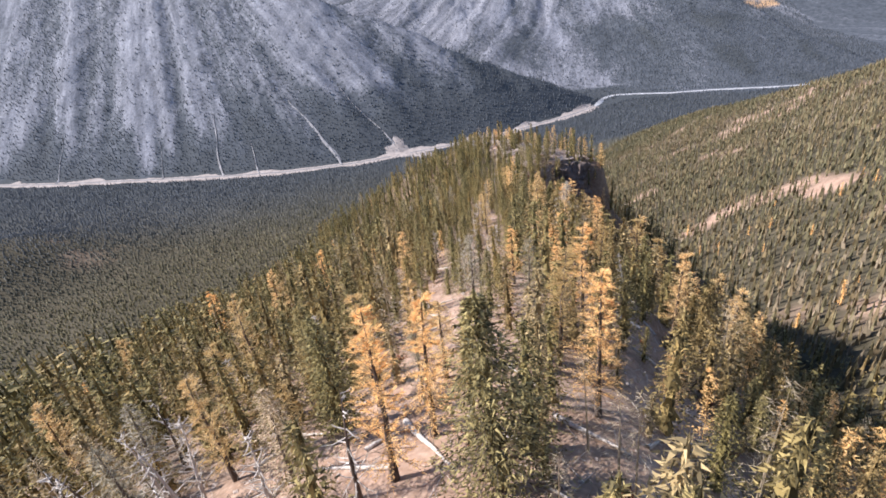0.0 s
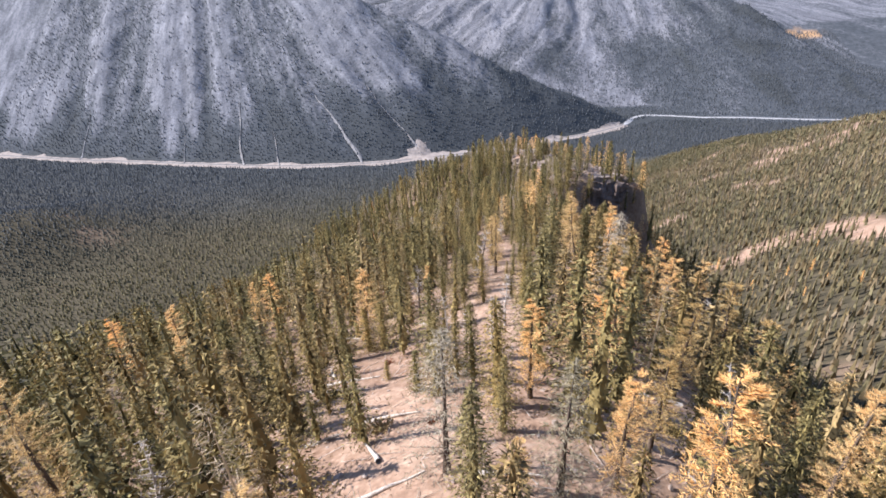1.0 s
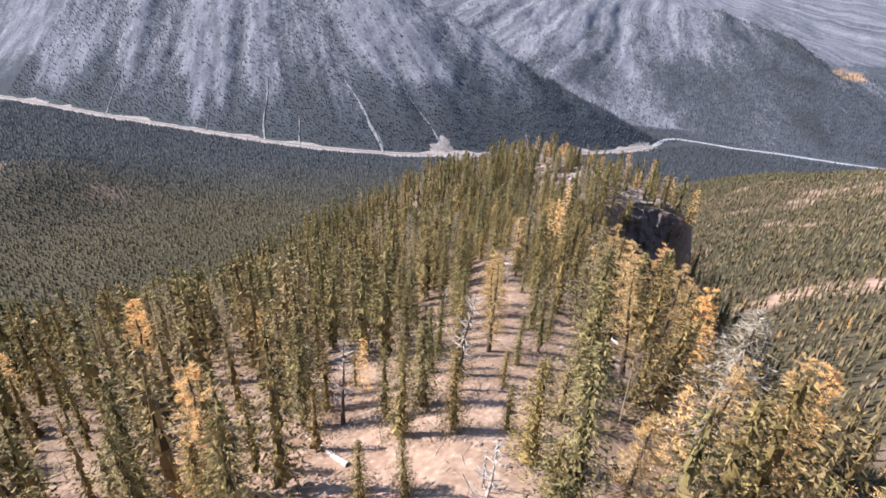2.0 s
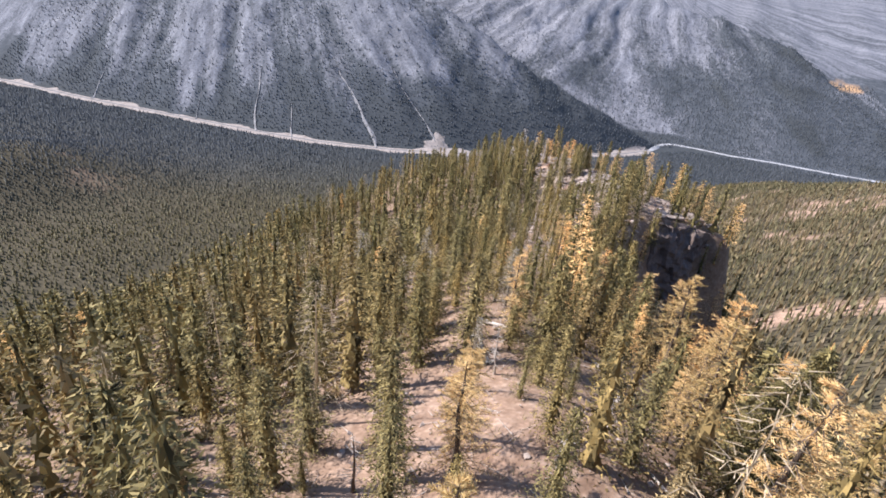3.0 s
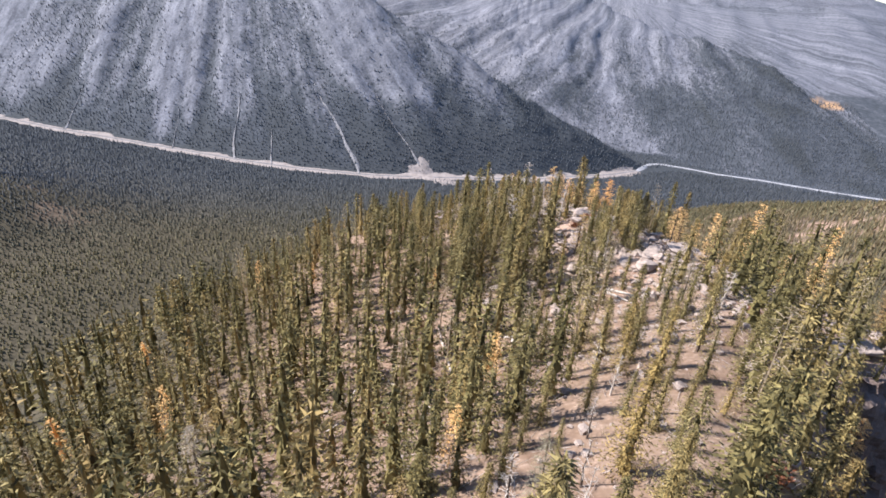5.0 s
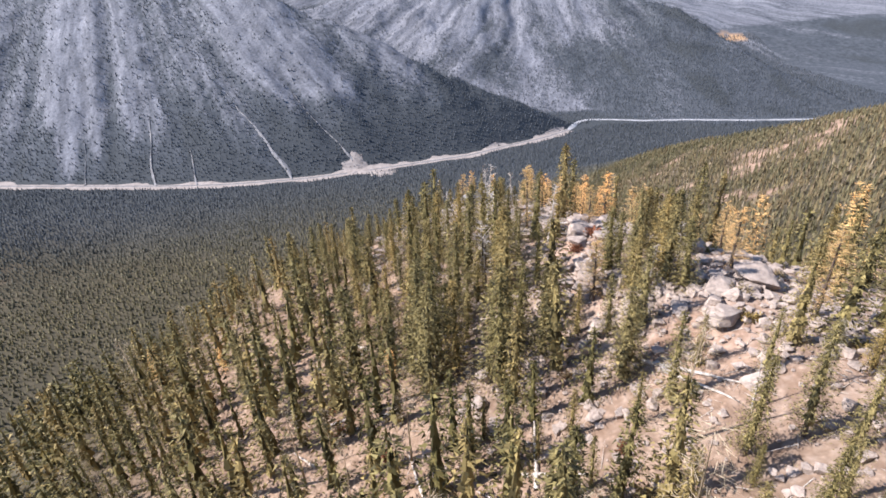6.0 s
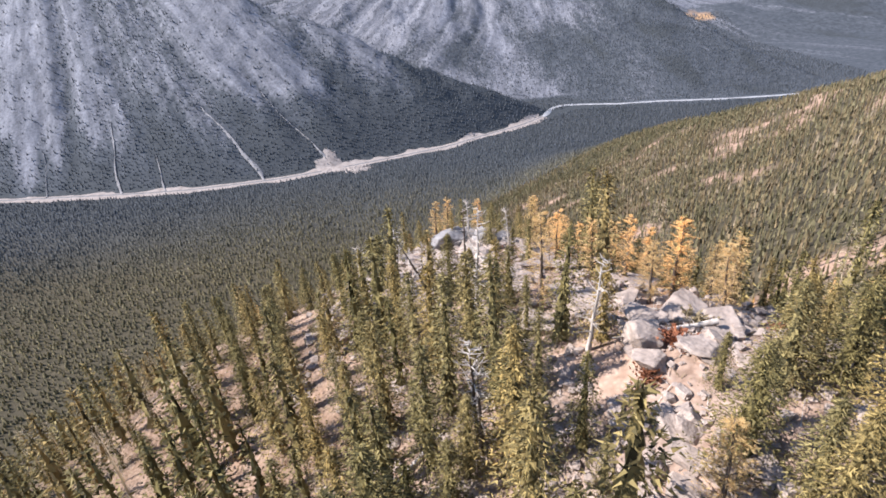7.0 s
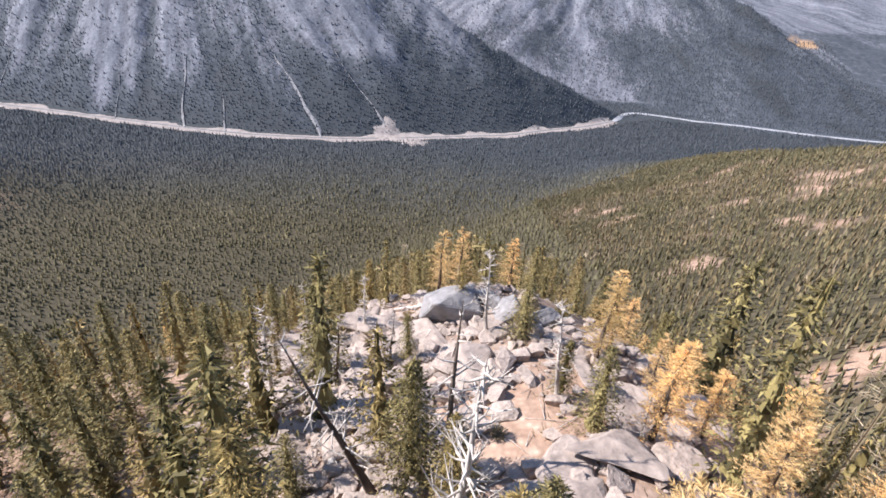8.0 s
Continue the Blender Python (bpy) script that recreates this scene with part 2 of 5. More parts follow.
def height(x, y):
    x, y = np.asarray(x, float), np.asarray(y, float)
    # the ridge
    xc, zc = np.interp(y, BEND_Y, BEND_X), np.interp(y, CREST_Y, CREST_Z)
    d = np.abs(x - xc)
    dr = np.sqrt(d * d + 9) - 3
    left = np.interp(y, (70, 100, 160, 178), (0.37, 0.52, 0.6, 0.42)) * np.minimum(dr, 22) + np.interp(y, (90, 120), (0.33, 0.37)) * np.maximum(dr - 22, 0) + np.interp(y, (90, 200, 500), (0.0, 0.35, 0.1)) * np.maximum(0, d - 30) + 0.15 * np.maximum(0, d - 170)
    cliff = step(129, 136, y) * (1 - step(152, 166, y))
    right = 0.33 * dr * (1 - 0.3 * cliff) + (0.6 + 0.1 * cliff + 0.15 * step(90, 104, y) * (1 - cliff)) * np.maximum(0, d - np.interp(y, (-20, 22, 40, 78, 98, 122, 131, 134.5, 156, 170), (4.2, 5, 9, 9, 4.8, 5.5, 7, 18, 18, 6))) + cliff * 13 * step(16, 21, d) + 9 * step(110, 122, y) * (1 - step(131.3, 134.3, y)) * step(5, 11, d)
    z = zc - np.where(x < xc, left, right)
    rough = step(20, 120, d) + step(230, 330, y)
    z = z + np.minimum(rough, 1) * 7 * fbm(x / 60, y / 60, 3, 4) + 0.9 * fbm(x / 9, y / 9, 4, 3)
    # the spur across the side gully
    s = 310 + 0.42 * (x - 218) - 0.36 * (y - 365)
    over = np.maximum(0, 0.976 * (x - 375) + 0.22 * (y - 650))
    s = s - np.minimum(0.002 * over ** 2, 0.55 * over) + 9 * fbm(x / 110, y / 110, 8, 4)
    z = smax(z, s, 14)
    # valley floor
    v = 0.035 * np.maximum(0, 1300 - y) + 6 * fbm(x / 150, y / 150, 11, 3) * step(0, 160, 1290 - y)
    v = v + 58 * np.exp(-(((x + 930) / 150) ** 2 + ((y - 860) / 130) ** 2))
    v = v + np.maximum(0, -x - 1300) * 0.1 * step(0, 500, 1350 - y)
    z = smax(z, v, 25)
    # mountain over the road
    rb, r, up, fall = ribs(x, y)
    face = 0.7 * (up - 16)
    crest = 0.425 * (405 - x) + 14 * fbm(x / 90, y / 200, 15, 3)
    back = crest - 0.5 * (up - 16 - crest / 0.7)
    m1 = smin(face, back, 30)
    m1 = m1 + np.clip(m1 * 0.11, 0, 18) * (rb * 2 - 0.8) + np.clip(m1 * 0.06, 0, 10) * fbm(x / 40, y / 40, 17, 4)
    # mountain behind it, with its shoulder to the right
    e2 = np.interp(x, (-1500, -300, 326, 528, 752, 948, 1029, 1069, 1250, 1400), (900, 640, 390, 324, 289, 217, 144, 97, 0, -60))
    up2 = y - 1725 - 60 * fbm(x / 400, 0 * y, 19, 2)
    f2 = 0.32 * up2
    m2 = smin(f2, e2 - 0.45 * (up2 - e2 / 0.32), 24)
    t2 = 0.65 * np.abs(2 * vnoise(fan(x, y) / 110, y / 1100, 41) - 1) + 0.35 * np.abs(2 * vnoise(fan(x, y) / 45, y / 500, 42) - 1)
    m2 = m2 + np.clip(m2 * 0.16, 0, 34) * (t2 - 0.4) + np.clip(m2 * 0.08, 0, 16) * fbm(x / 80, y / 80, 23, 4)
    # the far range
    e3 = 440 + 0.03 * x + 60 * fbm(x / 420, 0 * y, 27, 5)
    up3 = y - 2380 + 0.1 * (x - 1300)
    m3 = smin(0.315 * up3, e3 - 0.3 * (up3 - e3 / 0.315), 30)
    t3 = np.abs(2 * vnoise((x - 0.4 * y) / 330, y / 1200, 43) - 1)
    m3 = m3 + np.clip(m3 * 0.2, 0, 60) * (t3 - 0.45) + np.clip(m3 * 0.08, 0, 22) * fbm(x / 120, y / 120, 29, 4)
    far = np.maximum(np.maximum(m1, m2), m3)
    return np.maximum(z, np.where(y > 1250, far, -50)) 


def stony(x, y):
    """Where stones lie thick on the crest."""
    s = x - np.interp(y, BEND_Y, BEND_X)
    low = 1.25 * np.exp(-(((s + 3) / np.where(s < -3, 8.5, 13)) ** 2 + ((y - 153) / 13) ** 2))
    top = np.exp(-(((s + 5) / 8.5) ** 2 + ((y - 178.5) / 8) ** 2)) + 0.7 * np.exp(-(((x - 4.5) / 4) ** 2 + ((y - 169.5) / 4) ** 2)) - 1.1 * np.exp(-(((x - 2.6) / 3.0) ** 2 + ((y - 174.5) / 3.4) ** 2))
    rest = 0.06 * np.exp(-((s + 4) / 14) ** 2) * (y < 240)
    return np.clip(1.3 * low + 1.3 * top + rest, 0, 1) * np.clip(0.75 + 0.9 * fbm(x / 5, y / 5, 81, 3), 0, 1.2)


def how_dense(x, y):
    """Share of places that hold a tree: thick on the shaded-side flank, open along the crest and on the rocks."""
    xc = np.interp(y, BEND_Y, BEND_X)
    s = x - xc
    strip_ = np.exp(-(((s + np.interp(y, (0, 60, 90, 140, 165, 178), (6, 5, 6, -1, 0, 4))) / np.interp(y, (0, 70, 90, 130, 150, 178), (12, 9, 7, 7, 8, 8.5))) ** 2))
    open_ = np.interp(y, (0, 52, 62, 72, 84, 95, 110, 135, 150, 185, 200), (0.93, 0.92, 0.6, 0.3, 0.5, 0.45, 0.15, 0.1, 0.85, 0.88, 0.3))
    dense = 1 - open_ * strip_
    dense = np.where((s > -7) & (y > 144) & (y < 187), dense * 0.2, dense)
    dense = np.where((s > 9) & (y < 90), dense * 0.6, dense)
    dense = np.where((s > 5) & (y < 50), dense * 0.3, dense)
    dense = np.where((s > 7) & (y > 164), 0.85, dense)
    dense = np.where((s > 12) & (y < 90), 0.95, dense)
    dense = np.where(y > 188, 0.95, dense)
    clump = 0.9 + 0.6 * fbm(x / 11, y / 11, 71, 3)
    return np.clip(dense * clump, 0, 1)


def covers(x, y):
    """How bare, rocky, scree-covered and rust-coloured the ground is."""
    x, y = np.asarray(x, float), np.asarray(y, float)
    xc = np.interp(y, BEND_Y, BEND_X)
    near = (1 - step(26, 60, np.abs(x - xc + 2))) * (1 - step(225, 260, y))
    patch = step(0.24, 0.42, fbm(x / 40, y / 30, 51, 5)) * step(100, 150, x) * (1 - step(800, 1000, y))
    lump = step(0.25, 0.45, fbm(x / 60, y / 60, 53, 3)) * np.exp(-(((x + 900) / 160) ** 2 + ((y - 840) / 110) ** 2))
    bare = np.clip(near * (1 - 0.4 * how_dense(x, y)) + patch + 0.6 * lump, 0, 1)
    rb, r, up, fall = ribs(x, y)
    woods = np.interp(x + 0.5 * up, (-700, -250, 0, 200), (10, 55, 105, 125))
    highness = step(20, 130, 0.7 * up - woods + 100 * fbm(fall / 60, y / 260, 57, 4) + 60 * (rb - 0.4))
    rock = np.where(y > 1250, np.clip(0.06 + highness * (0.3 + 0.85 * rb), 0, 1) * step(0, 40, up), 0)
    behind = step(0, 60, 0.7 * (up - 16) - 0.425 * (405 - x) - 60)
    z2 = 0.32 * (y - 1725)
    rock2 = step(-60, 260, z2 + 150 * fbm((x + 0.35 * y) / 150, y / 300, 59, 4) - np.interp(x, (300, 700, 1000), (-40, 130, 260)) * (y < 2750))
    rock2 = np.clip(rock2 * 0.6 + 0.18 + 0.45 * fbm(fan(x, y) / 60, y / 260, 65, 4), 0, 1)
    rock = np.where(behind > 0.5, rock2 * (y > 1600), rock)
    rust = np.exp(-(((x - 1300) / 75) ** 2 + ((y - 2630) / 45) ** 2)) * (1 + 0.9 * fbm(x / 40, y / 40, 63, 3)) * (y > 2000)
    fall = np.where(behind > 0.5, fan(x, y), fall)
    return bare, rock, step(0.35, 0.6, rust), fall, np.clip(stony(x, y), 0, 1) ** 1.3 * np.clip(0.55 + 1.1 * fbm(x / 3.2, y / 3.2, 83, 3), 0.1, 0.95)


def axis(lo, fine_lo, fine_hi, hi, fine, growth, cap, far_from):
    out = list(np.arange(fine_lo, fine_hi + 0.1, fine))
    for sign, end in ((1, hi), (-1, lo)):
        p, s, run = (fine_hi if sign > 0 else fine_lo), fine, []
        while sign * (end - p) > 0:
            s = min(s * growth, cap) if abs(p) < far_from else s * 1.06
            p += sign * s
            run.append(p)
        out = out + run if sign > 0 else run[::-1] + out
    return np.array(out)


def from_arrays(name, verts, faces, mat, smooth=False):
    me = bpy.data.meshes.new(name)
    n, k = faces.shape
    me.vertices.add(len(verts))
    me.vertices.foreach_set("co", np.ascontiguousarray(verts, np.float32).ravel())
    me.loops.add(n * k)
    me.loops.foreach_set("vertex_index", np.ascontiguousarray(faces, np.int32).ravel())
    me.polygons.add(n)
    me.polygons.foreach_set("loop_start", np.arange(0, n * k, k, dtype=np.int32))
    me.polygons.foreach_set("loop_total", np.full(n, k, np.int32))
    me.polygons.foreach_set("use_smooth", np.full(n, smooth))
    me.update(calc_edges=True)
    me.materials.append(mat)
    return me


def build_ground():
    xs = axis(-4800, -50, 60, 4800, 1.6, 1.05, 17, 1500)
    ys = axis(-900, -30, 240, 4700, 1.6, 1.05, 15, 2300)
    gx, gy = np.meshgrid(xs, ys)
    gz = height(gx, gy)
    verts = np.stack([gx.ravel(), gy.ravel(), gz.ravel()], 1)
    nx, ny = len(xs), len(ys)
    i = (np.arange(ny - 1)[:, None] * nx + np.arange(nx - 1)[None]).ravel()
    faces = np.stack([i, i + 1, i + nx + 1, i + nx], 1)
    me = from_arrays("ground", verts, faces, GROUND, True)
    for key, val in zip(("bare", "rock", "rust", "fall", "grit"), covers(gx.ravel(), gy.ravel())):
        a = me.attributes.new(key, "FLOAT", "POINT")
        a.data.foreach_set("value", np.ascontiguousarray(val, np.float32))
    return tagged(new("ground", me), "mountain land of tan soil, forest litter, grey rock and pale scree", "ground", kind="structure")


ground = build_ground()


def strip(name, line, width, lift, mat, label, wobble=0.0, seed=0, spacing=10, taper=False, category=""):
    """A band laid along a line on the ground."""
    pts = []
    for (ax, ay), (bx, by) in zip(line, line[1:]):
        n = max(1, int(math.hypot(bx - ax, by - ay) / spacing))
        pts += [(ax + (bx - ax) * k / n, ay + (by - ay) * k / n) for k in range(n)]
    pts = np.array(pts + [line[-1]], float)
    for _ in range(6):
        pts[1:-1] = (pts[:-2] + 2 * pts[1:-1] + pts[2:]) / 4
    tan = np.gradient(pts, axis=0)
    tan /= np.linalg.norm(tan, axis=1)[:, None]
    nor = np.stack([-tan[:, 1], tan[:, 0]], 1)
    size = np.linspace(1.3, 0.35, len(pts)) if taper else np.ones(len(pts))
    rows = []
    for k, side in enumerate(np.linspace(-0.5, 0.5, 5)):
        w = width * size * (1 + wobble * fbm(pts[:, 0] / (4.5 * spacing) + 40 * (side > 0), pts[:, 1] / (4.5 * spacing), seed, 3))
        p = pts + nor * (side * w)[:, None]
        rows.append(np.column_stack([p, np.maximum(height(p[:, 0], p[:, 1]), -5) + lift - (0.7 * lift if k in (0, 4) else 0)]))
    verts = np.concatenate(rows)
    n = len(pts)
    i = (np.arange(4)[:, None] * n + np.arange(n - 1)[None]).ravel()
    faces = np.stack([i, i + 1, i + n + 1, i + n], 1)
    return tagged(new(name, from_arrays(name, verts, faces, mat, True)), label, category or name.split("_")[0], kind="structure")


strip("gravel_verge", ROAD, 33, 1.6, GRAVEL, "pale gravel banks beside the valley road", 0.9, 3, category="verge")
strip("road", ROAD, 8, 2.2, ASPHALT, "worn grey valley road along the mountain's foot")
strip("river", RIVER, 13, 1.6, WATER_GRAVEL, "pale washed gravel river bed in the valley", 0.8, 9)


def fall_line(c, top):
    out = []
    for up in np.arange(4, top + 1, 10):
        x = c - float(fall_lean(c)) * up
        x += 7 * math.sin(up / 55 + c) + 3 * math.sin(up / 17 + 2 * c)
        out.append((x, float(np.interp(x, ROAD_X, ROAD_Y)) + up))
    return out


for i, (c, top, wide) in enumerate(CHUTES):
    strip("scree_chute", fall_line(c, top), 0.75 * wide, 2.6, SCREE, "pale debris chute running down the grey mountainside", 1.9, 30 + i, 7, True, "scree")


def gravel_fan(cx, cy, points, label, seed):
    """A fan of debris: rings about a centre with a ragged edge."""
    ang = np.linspace(0, 2 * math.pi, 41)[:-1]
    edge = np.interp(ang, [a for a, _ in points], [r for _, r in points]) * (1 + 0.35 * fbm(3 * np.cos(ang) + seed, 3 * np.sin(ang), seed, 3))
    rings = [np.column_stack([cx + edge * q * np.cos(ang), cy + edge * q * np.sin(ang)]) for q in (0.02, 0.35, 0.7, 1.0)]
    p = np.concatenate(rings)
    v = np.column_stack([p, height(p[:, 0], p[:, 1]) + np.repeat((3.4, 3.2, 2.6, 0.3), 40)])
    j = np.arange(40)
    f = np.concatenate([np.stack([k * 40 + j, k * 40 + (j + 1) % 40, (k + 1) * 40 + (j + 1) % 40, (k + 1) * 40 + j], 1) for k in range(3)])
    return tagged(new("gravel_fan", from_arrays("gravel_fan", v, f, GRAVEL, True)), label, "scree", kind="structure")


gravel_fan(-207, 1358, [(0, 32), (0.8, 24), (1.6, 46), (2.4, 34), (3.14, 40), (3.9, 36), (4.7, 22), (5.5, 44), (6.28, 32)], "pale debris fan spilling onto the valley road", 4)
gravel_fan(-150, 1338, [(0, 40), (1.6, 10), (3.14, 30), (4.7, 26), (5.5, 30), (6.28, 40)], "pale gravel spilled below the valley road", 6)


# ---- building blocks for trees ----
rng = np.random.default_rng(7)
pyr = random.Random(11)


def unit(v):
    return v / max(1e-9, np.linalg.norm(v))


def feather(base, way, length, steps, blade, width, droop, lift, rnd):
    """Thin needle sprays along one bough: a list of triangles."""
    up = np.array((0, 0, 1.0))
    side = unit(np.cross(way, up))
    out = []
    for k in range(steps):
        s = (k + 0.6 * rnd.random() + 0.25) / steps
        p = base + way * length * s - up * droop * length * s * s
        for sg in (-1, 1):
            d = unit(way * rnd.uniform(0.35, 1.0) + side * sg * rnd.uniform(0.35, 1.0) + up * (lift + rnd.uniform(-0.45, 0.35)))
            w = unit(np.cross(d, np.array((rnd.uniform(-1, 1), rnd.uniform(-1, 1), rnd.uniform(-1, 1))))) * width * 0.5 * rnd.uniform(0.7, 1.3)
            b = blade * (1.1 - 0.55 * s) * rnd.uniform(0.7, 1.25)
            out.append((p - w, p + w, p + d * b))
    tip = base + way * length - up * droop * length
    w = side * width * 0.5
    out.append((tip - way * blade * 0.5 - w, tip - way * blade * 0.5 + w, tip + way * blade * 0.4))
    return out


def rod(a, b, ra, rb, sides=4):
    """A tapered stick from a to b: quads."""
    d = unit(b - a)
    u = unit(np.cross(d, np.array((0.3, 0.9, 0.2)) if abs(d[1]) < 0.9 else np.array((1.0, 0, 0))))
    w = np.cross(d, u)
    ang = 2 * math.pi * np.arange(sides) / sides
    ring = np.cos(ang)[:, None] * u + np.sin(ang)[:, None] * w
    v = np.concatenate([a + ring * ra, b + ring * rb])
    f = [(k, (k + 1) % sides, sides + (k + 1) % sides, sides + k) for k in range(sides)]
    return v, f


def rods_mesh(name, sticks, mat):
    vs, fs, n = [], [], 0
    for st in sticks:
        v, f = rod(*st)
        vs.append(v)
        fs += [tuple(i + n for i in q) for q in f]
        n += len(v)
    return from_arrays(name, np.concatenate(vs), np.array(fs), mat, True)


def blades_mesh(name, tris, mat):
    v = np.array(tris).reshape(-1, 3)
    return from_arrays(name, v, np.arange(len(v)).reshape(-1, 3), mat)


def trunk_sticks(h, r, rnd, bend=0.02, segs=5, top=0.97):
    pts = [np.array((0, 0, -0.35))]
    off = np.zeros(2)
    for k in range(1, segs + 1):
        off = off + np.array((rnd.uniform(-1, 1), rnd.uniform(-1, 1))) * bend * h / segs
        pts.append(np.array((off[0], off[1], h * top * k / segs)))
    rad = [r * (1 - 0.93 * k / segs) for k in range(segs + 1)]
    rad[0] = r * 1.35
    return [(pts[k], pts[k + 1], rad[k], rad[k + 1], 7) for k in range(segs)], pts


def on_stem(pts, z):
    zs = [p[2] for p in pts]
    return np.array((np.interp(z, zs, [p[0] for p in pts]), np.interp(z, zs, [p[1] for p in pts]), z))


def skirts(pts, h, low, reach, sides, tiers, rnd):
    """Ragged overlapping skirts close to the stem: the dense inside of a crown."""
    out = []
    for k in range(tiers):
        t0, t1 = low + (0.97 - low) * k / tiers, min(1.0, low + (0.97 - low) * (k + 1.8) / tiers)
        r = h * reach * (1 - t0) ** 0.9 + 0.003 * h
        top = on_stem(pts, h * t1)
        ring = []
        for q in range(sides):
            a = 2 * math.pi * (q + 0.5 * (k % 2) + rnd.uniform(-0.25, 0.25)) / sides
            ww = r * rnd.uniform(0.5, 1.3)
            ring.append(on_stem(pts, h * t0) + np.array((ww * math.cos(a), ww * math.sin(a), -h * 0.04 * rnd.random())))
        out += [(ring[q], ring[(q + 1) % sides], top) for q in range(sides)]
    return out


def fuzz(pts, h, low, reach, count, length, width, rnd):
    """Small single needle sprays all through a crown, thick towards its outline, in uneven lumps."""
    out, up = [], np.array((0, 0, 1.0))
    lump = {}
    for k in range(count):
        t = low + (0.985 - low) * ((k + rnd.random()) / count) ** 1.2
        a = rnd.uniform(0, 2 * math.pi)
        key = (int(t * 16), int(a * 1.1))
        big = lump.setdefault(key, rnd.uniform(0.65, 1.3))
        r = h * (reach * (1 - t) ** 0.78 * big + 0.01) * rnd.uniform(0.25, 1.0)
        way = np.array((math.cos(a), math.sin(a), 0.0))
        p = on_stem(pts, t * h) + way * r - up * 0.3 * r
        d = unit(way * rnd.uniform(0.3, 1.0) + np.array((-way[1], way[0], 0)) * rnd.uniform(-0.9, 0.9) + up * rnd.uniform(-0.7, 0.35))
        sd = unit(np.cross(d, np.array((rnd.uniform(-1, 1), rnd.uniform(-1, 1), rnd.uniform(-1, 1))))) * h * width * 0.5 * rnd.uniform(0.7, 1.4)
        out.append((p - sd, p + sd, p + d * h * length * rnd.uniform(0.7, 1.3)))
    return out


def fir_shape(seed, h=8.0, fullness=1.0, width=0.13, steps=5, solid=1.0):
    rnd = random.Random(seed)
    sticks, pts = trunk_sticks(h, 0.13, rnd)
    tris = []
    low = rnd.uniform(0.03, 0.14)
    if not solid:
        tris += fuzz(pts, h, low, width * 1.05, int(1000 * fullness), 0.045, 0.0024, rnd)
    if solid:
        tris += skirts(pts, h, low + 0.02, width * 0.25 * solid, 9, 24, rnd)
        tris += fuzz(pts, h, low, width * 0.9, int(1450 * fullness), 0.026, 0.0085, rnd)
    n = int(80 * fullness)
    for k in range(n):
        t = low + (0.985 - low) * ((k + rnd.random()) / n)
        reach = h * width * (1 - t) ** 0.75 * min(1, 0.55 + (t - low) * 4) * rnd.uniform(0.55, 1.25) + 0.16
        a = rnd.uniform(0, 2 * math.pi)
        slope = rnd.uniform(-0.45, 0.05) + 0.5 * max(0, t - 0.75)
        way = unit(np.array((math.cos(a), math.sin(a), slope)))
        tris += feather(on_stem(pts, t * h), way, reach, steps if t < 0.7 else steps - 2, 0.2, 0.05, 0.2, 0.05, rnd)
        if t < 0.45 and rnd.random() < 0.5:
            p = on_stem(pts, t * h)
            sticks.append((p, p + way * reach * 0.9 - np.array((0, 0, 0.1 * reach)), 0.018, 0.006, 3))
    p = on_stem(pts, h * 0.93)
    tris += feather(p, np.array((0.02, 0.02, 1.0)) / 1.0004, h * 0.08, 4, 0.2, 0.08, 0, 0.3, rnd)
    for _ in range(14):
        z = rnd.uniform(0.05, low + 0.12) * h
        a = rnd.uniform(0, 2 * math.pi)
        p = on_stem(pts, z)
        sticks.append((p, p + np.array((math.cos(a), math.sin(a), rnd.uniform(-0.4, 0.1))) * rnd.uniform(0.4, 0.9), 0.016, 0.005, 3))
    return sticks, tris


def fir_meshes(seed, mat=None, **how):
    sticks, tris = fir_shape(seed, **how)
    return rods_mesh("trunk", sticks, BARK), blades_mesh("crown", tris, mat or NEEDLES)


def larch_shape(seed, h=8.0, fine=12, boughs=84, blade=0.18):
    rnd = random.Random(seed)
    sticks, pts = trunk_sticks(h, 0.14, rnd, 0.05)
    tris = []
    low = rnd.uniform(0.1, 0.26)
    gap = rnd.uniform(0, 2 * math.pi)
    for k in range(boughs):
        t = low + (0.98 - low) * ((k + rnd.random()) / boughs)
        a = rnd.uniform(0, 2 * math.pi)
        thin = 0.78 + 0.22 * math.cos(a - gap)
        reach = h * 0.165 * (1 - t) ** 0.55 * thin * rnd.uniform(0.5, 1.3) + 0.22
        way = unit(np.array((math.cos(a), math.sin(a), rnd.uniform(-0.3, 0.3))))
        p = on_stem(pts, t * h)
        tris += feather(p, way, reach, fine, blade, 0.16 * blade, 0.05, 0.25, rnd)
        for q in (0.3, 0.55):
            tris += feather(p + way * reach * q, unit(way + np.array((rnd.uniform(-0.9, 0.9), rnd.uniform(-0.9, 0.9), 0.25))), reach * 0.55, fine * 3 // 5, blade, 0.15 * blade, 0, 0.25, rnd)
        sticks.append((p, p + way * reach, 0.02, 0.005, 3))
    for _ in range(10):
        z = rnd.uniform(0.1, low + 0.1) * h
        a = rnd.uniform(0, 2 * math.pi)
        p = on_stem(pts, z)
        sticks.append((p, p + np.array((math.cos(a), math.sin(a), rnd.uniform(-0.2, 0.3))) * rnd.uniform(0.4, 1.1), 0.02, 0.005, 3))
    return sticks, tris


def larch_meshes(seed):
    sticks, tris = larch_shape(seed)
    return rods_mesh("trunk", sticks, BARK), blades_mesh("crown", tris, GOLD)


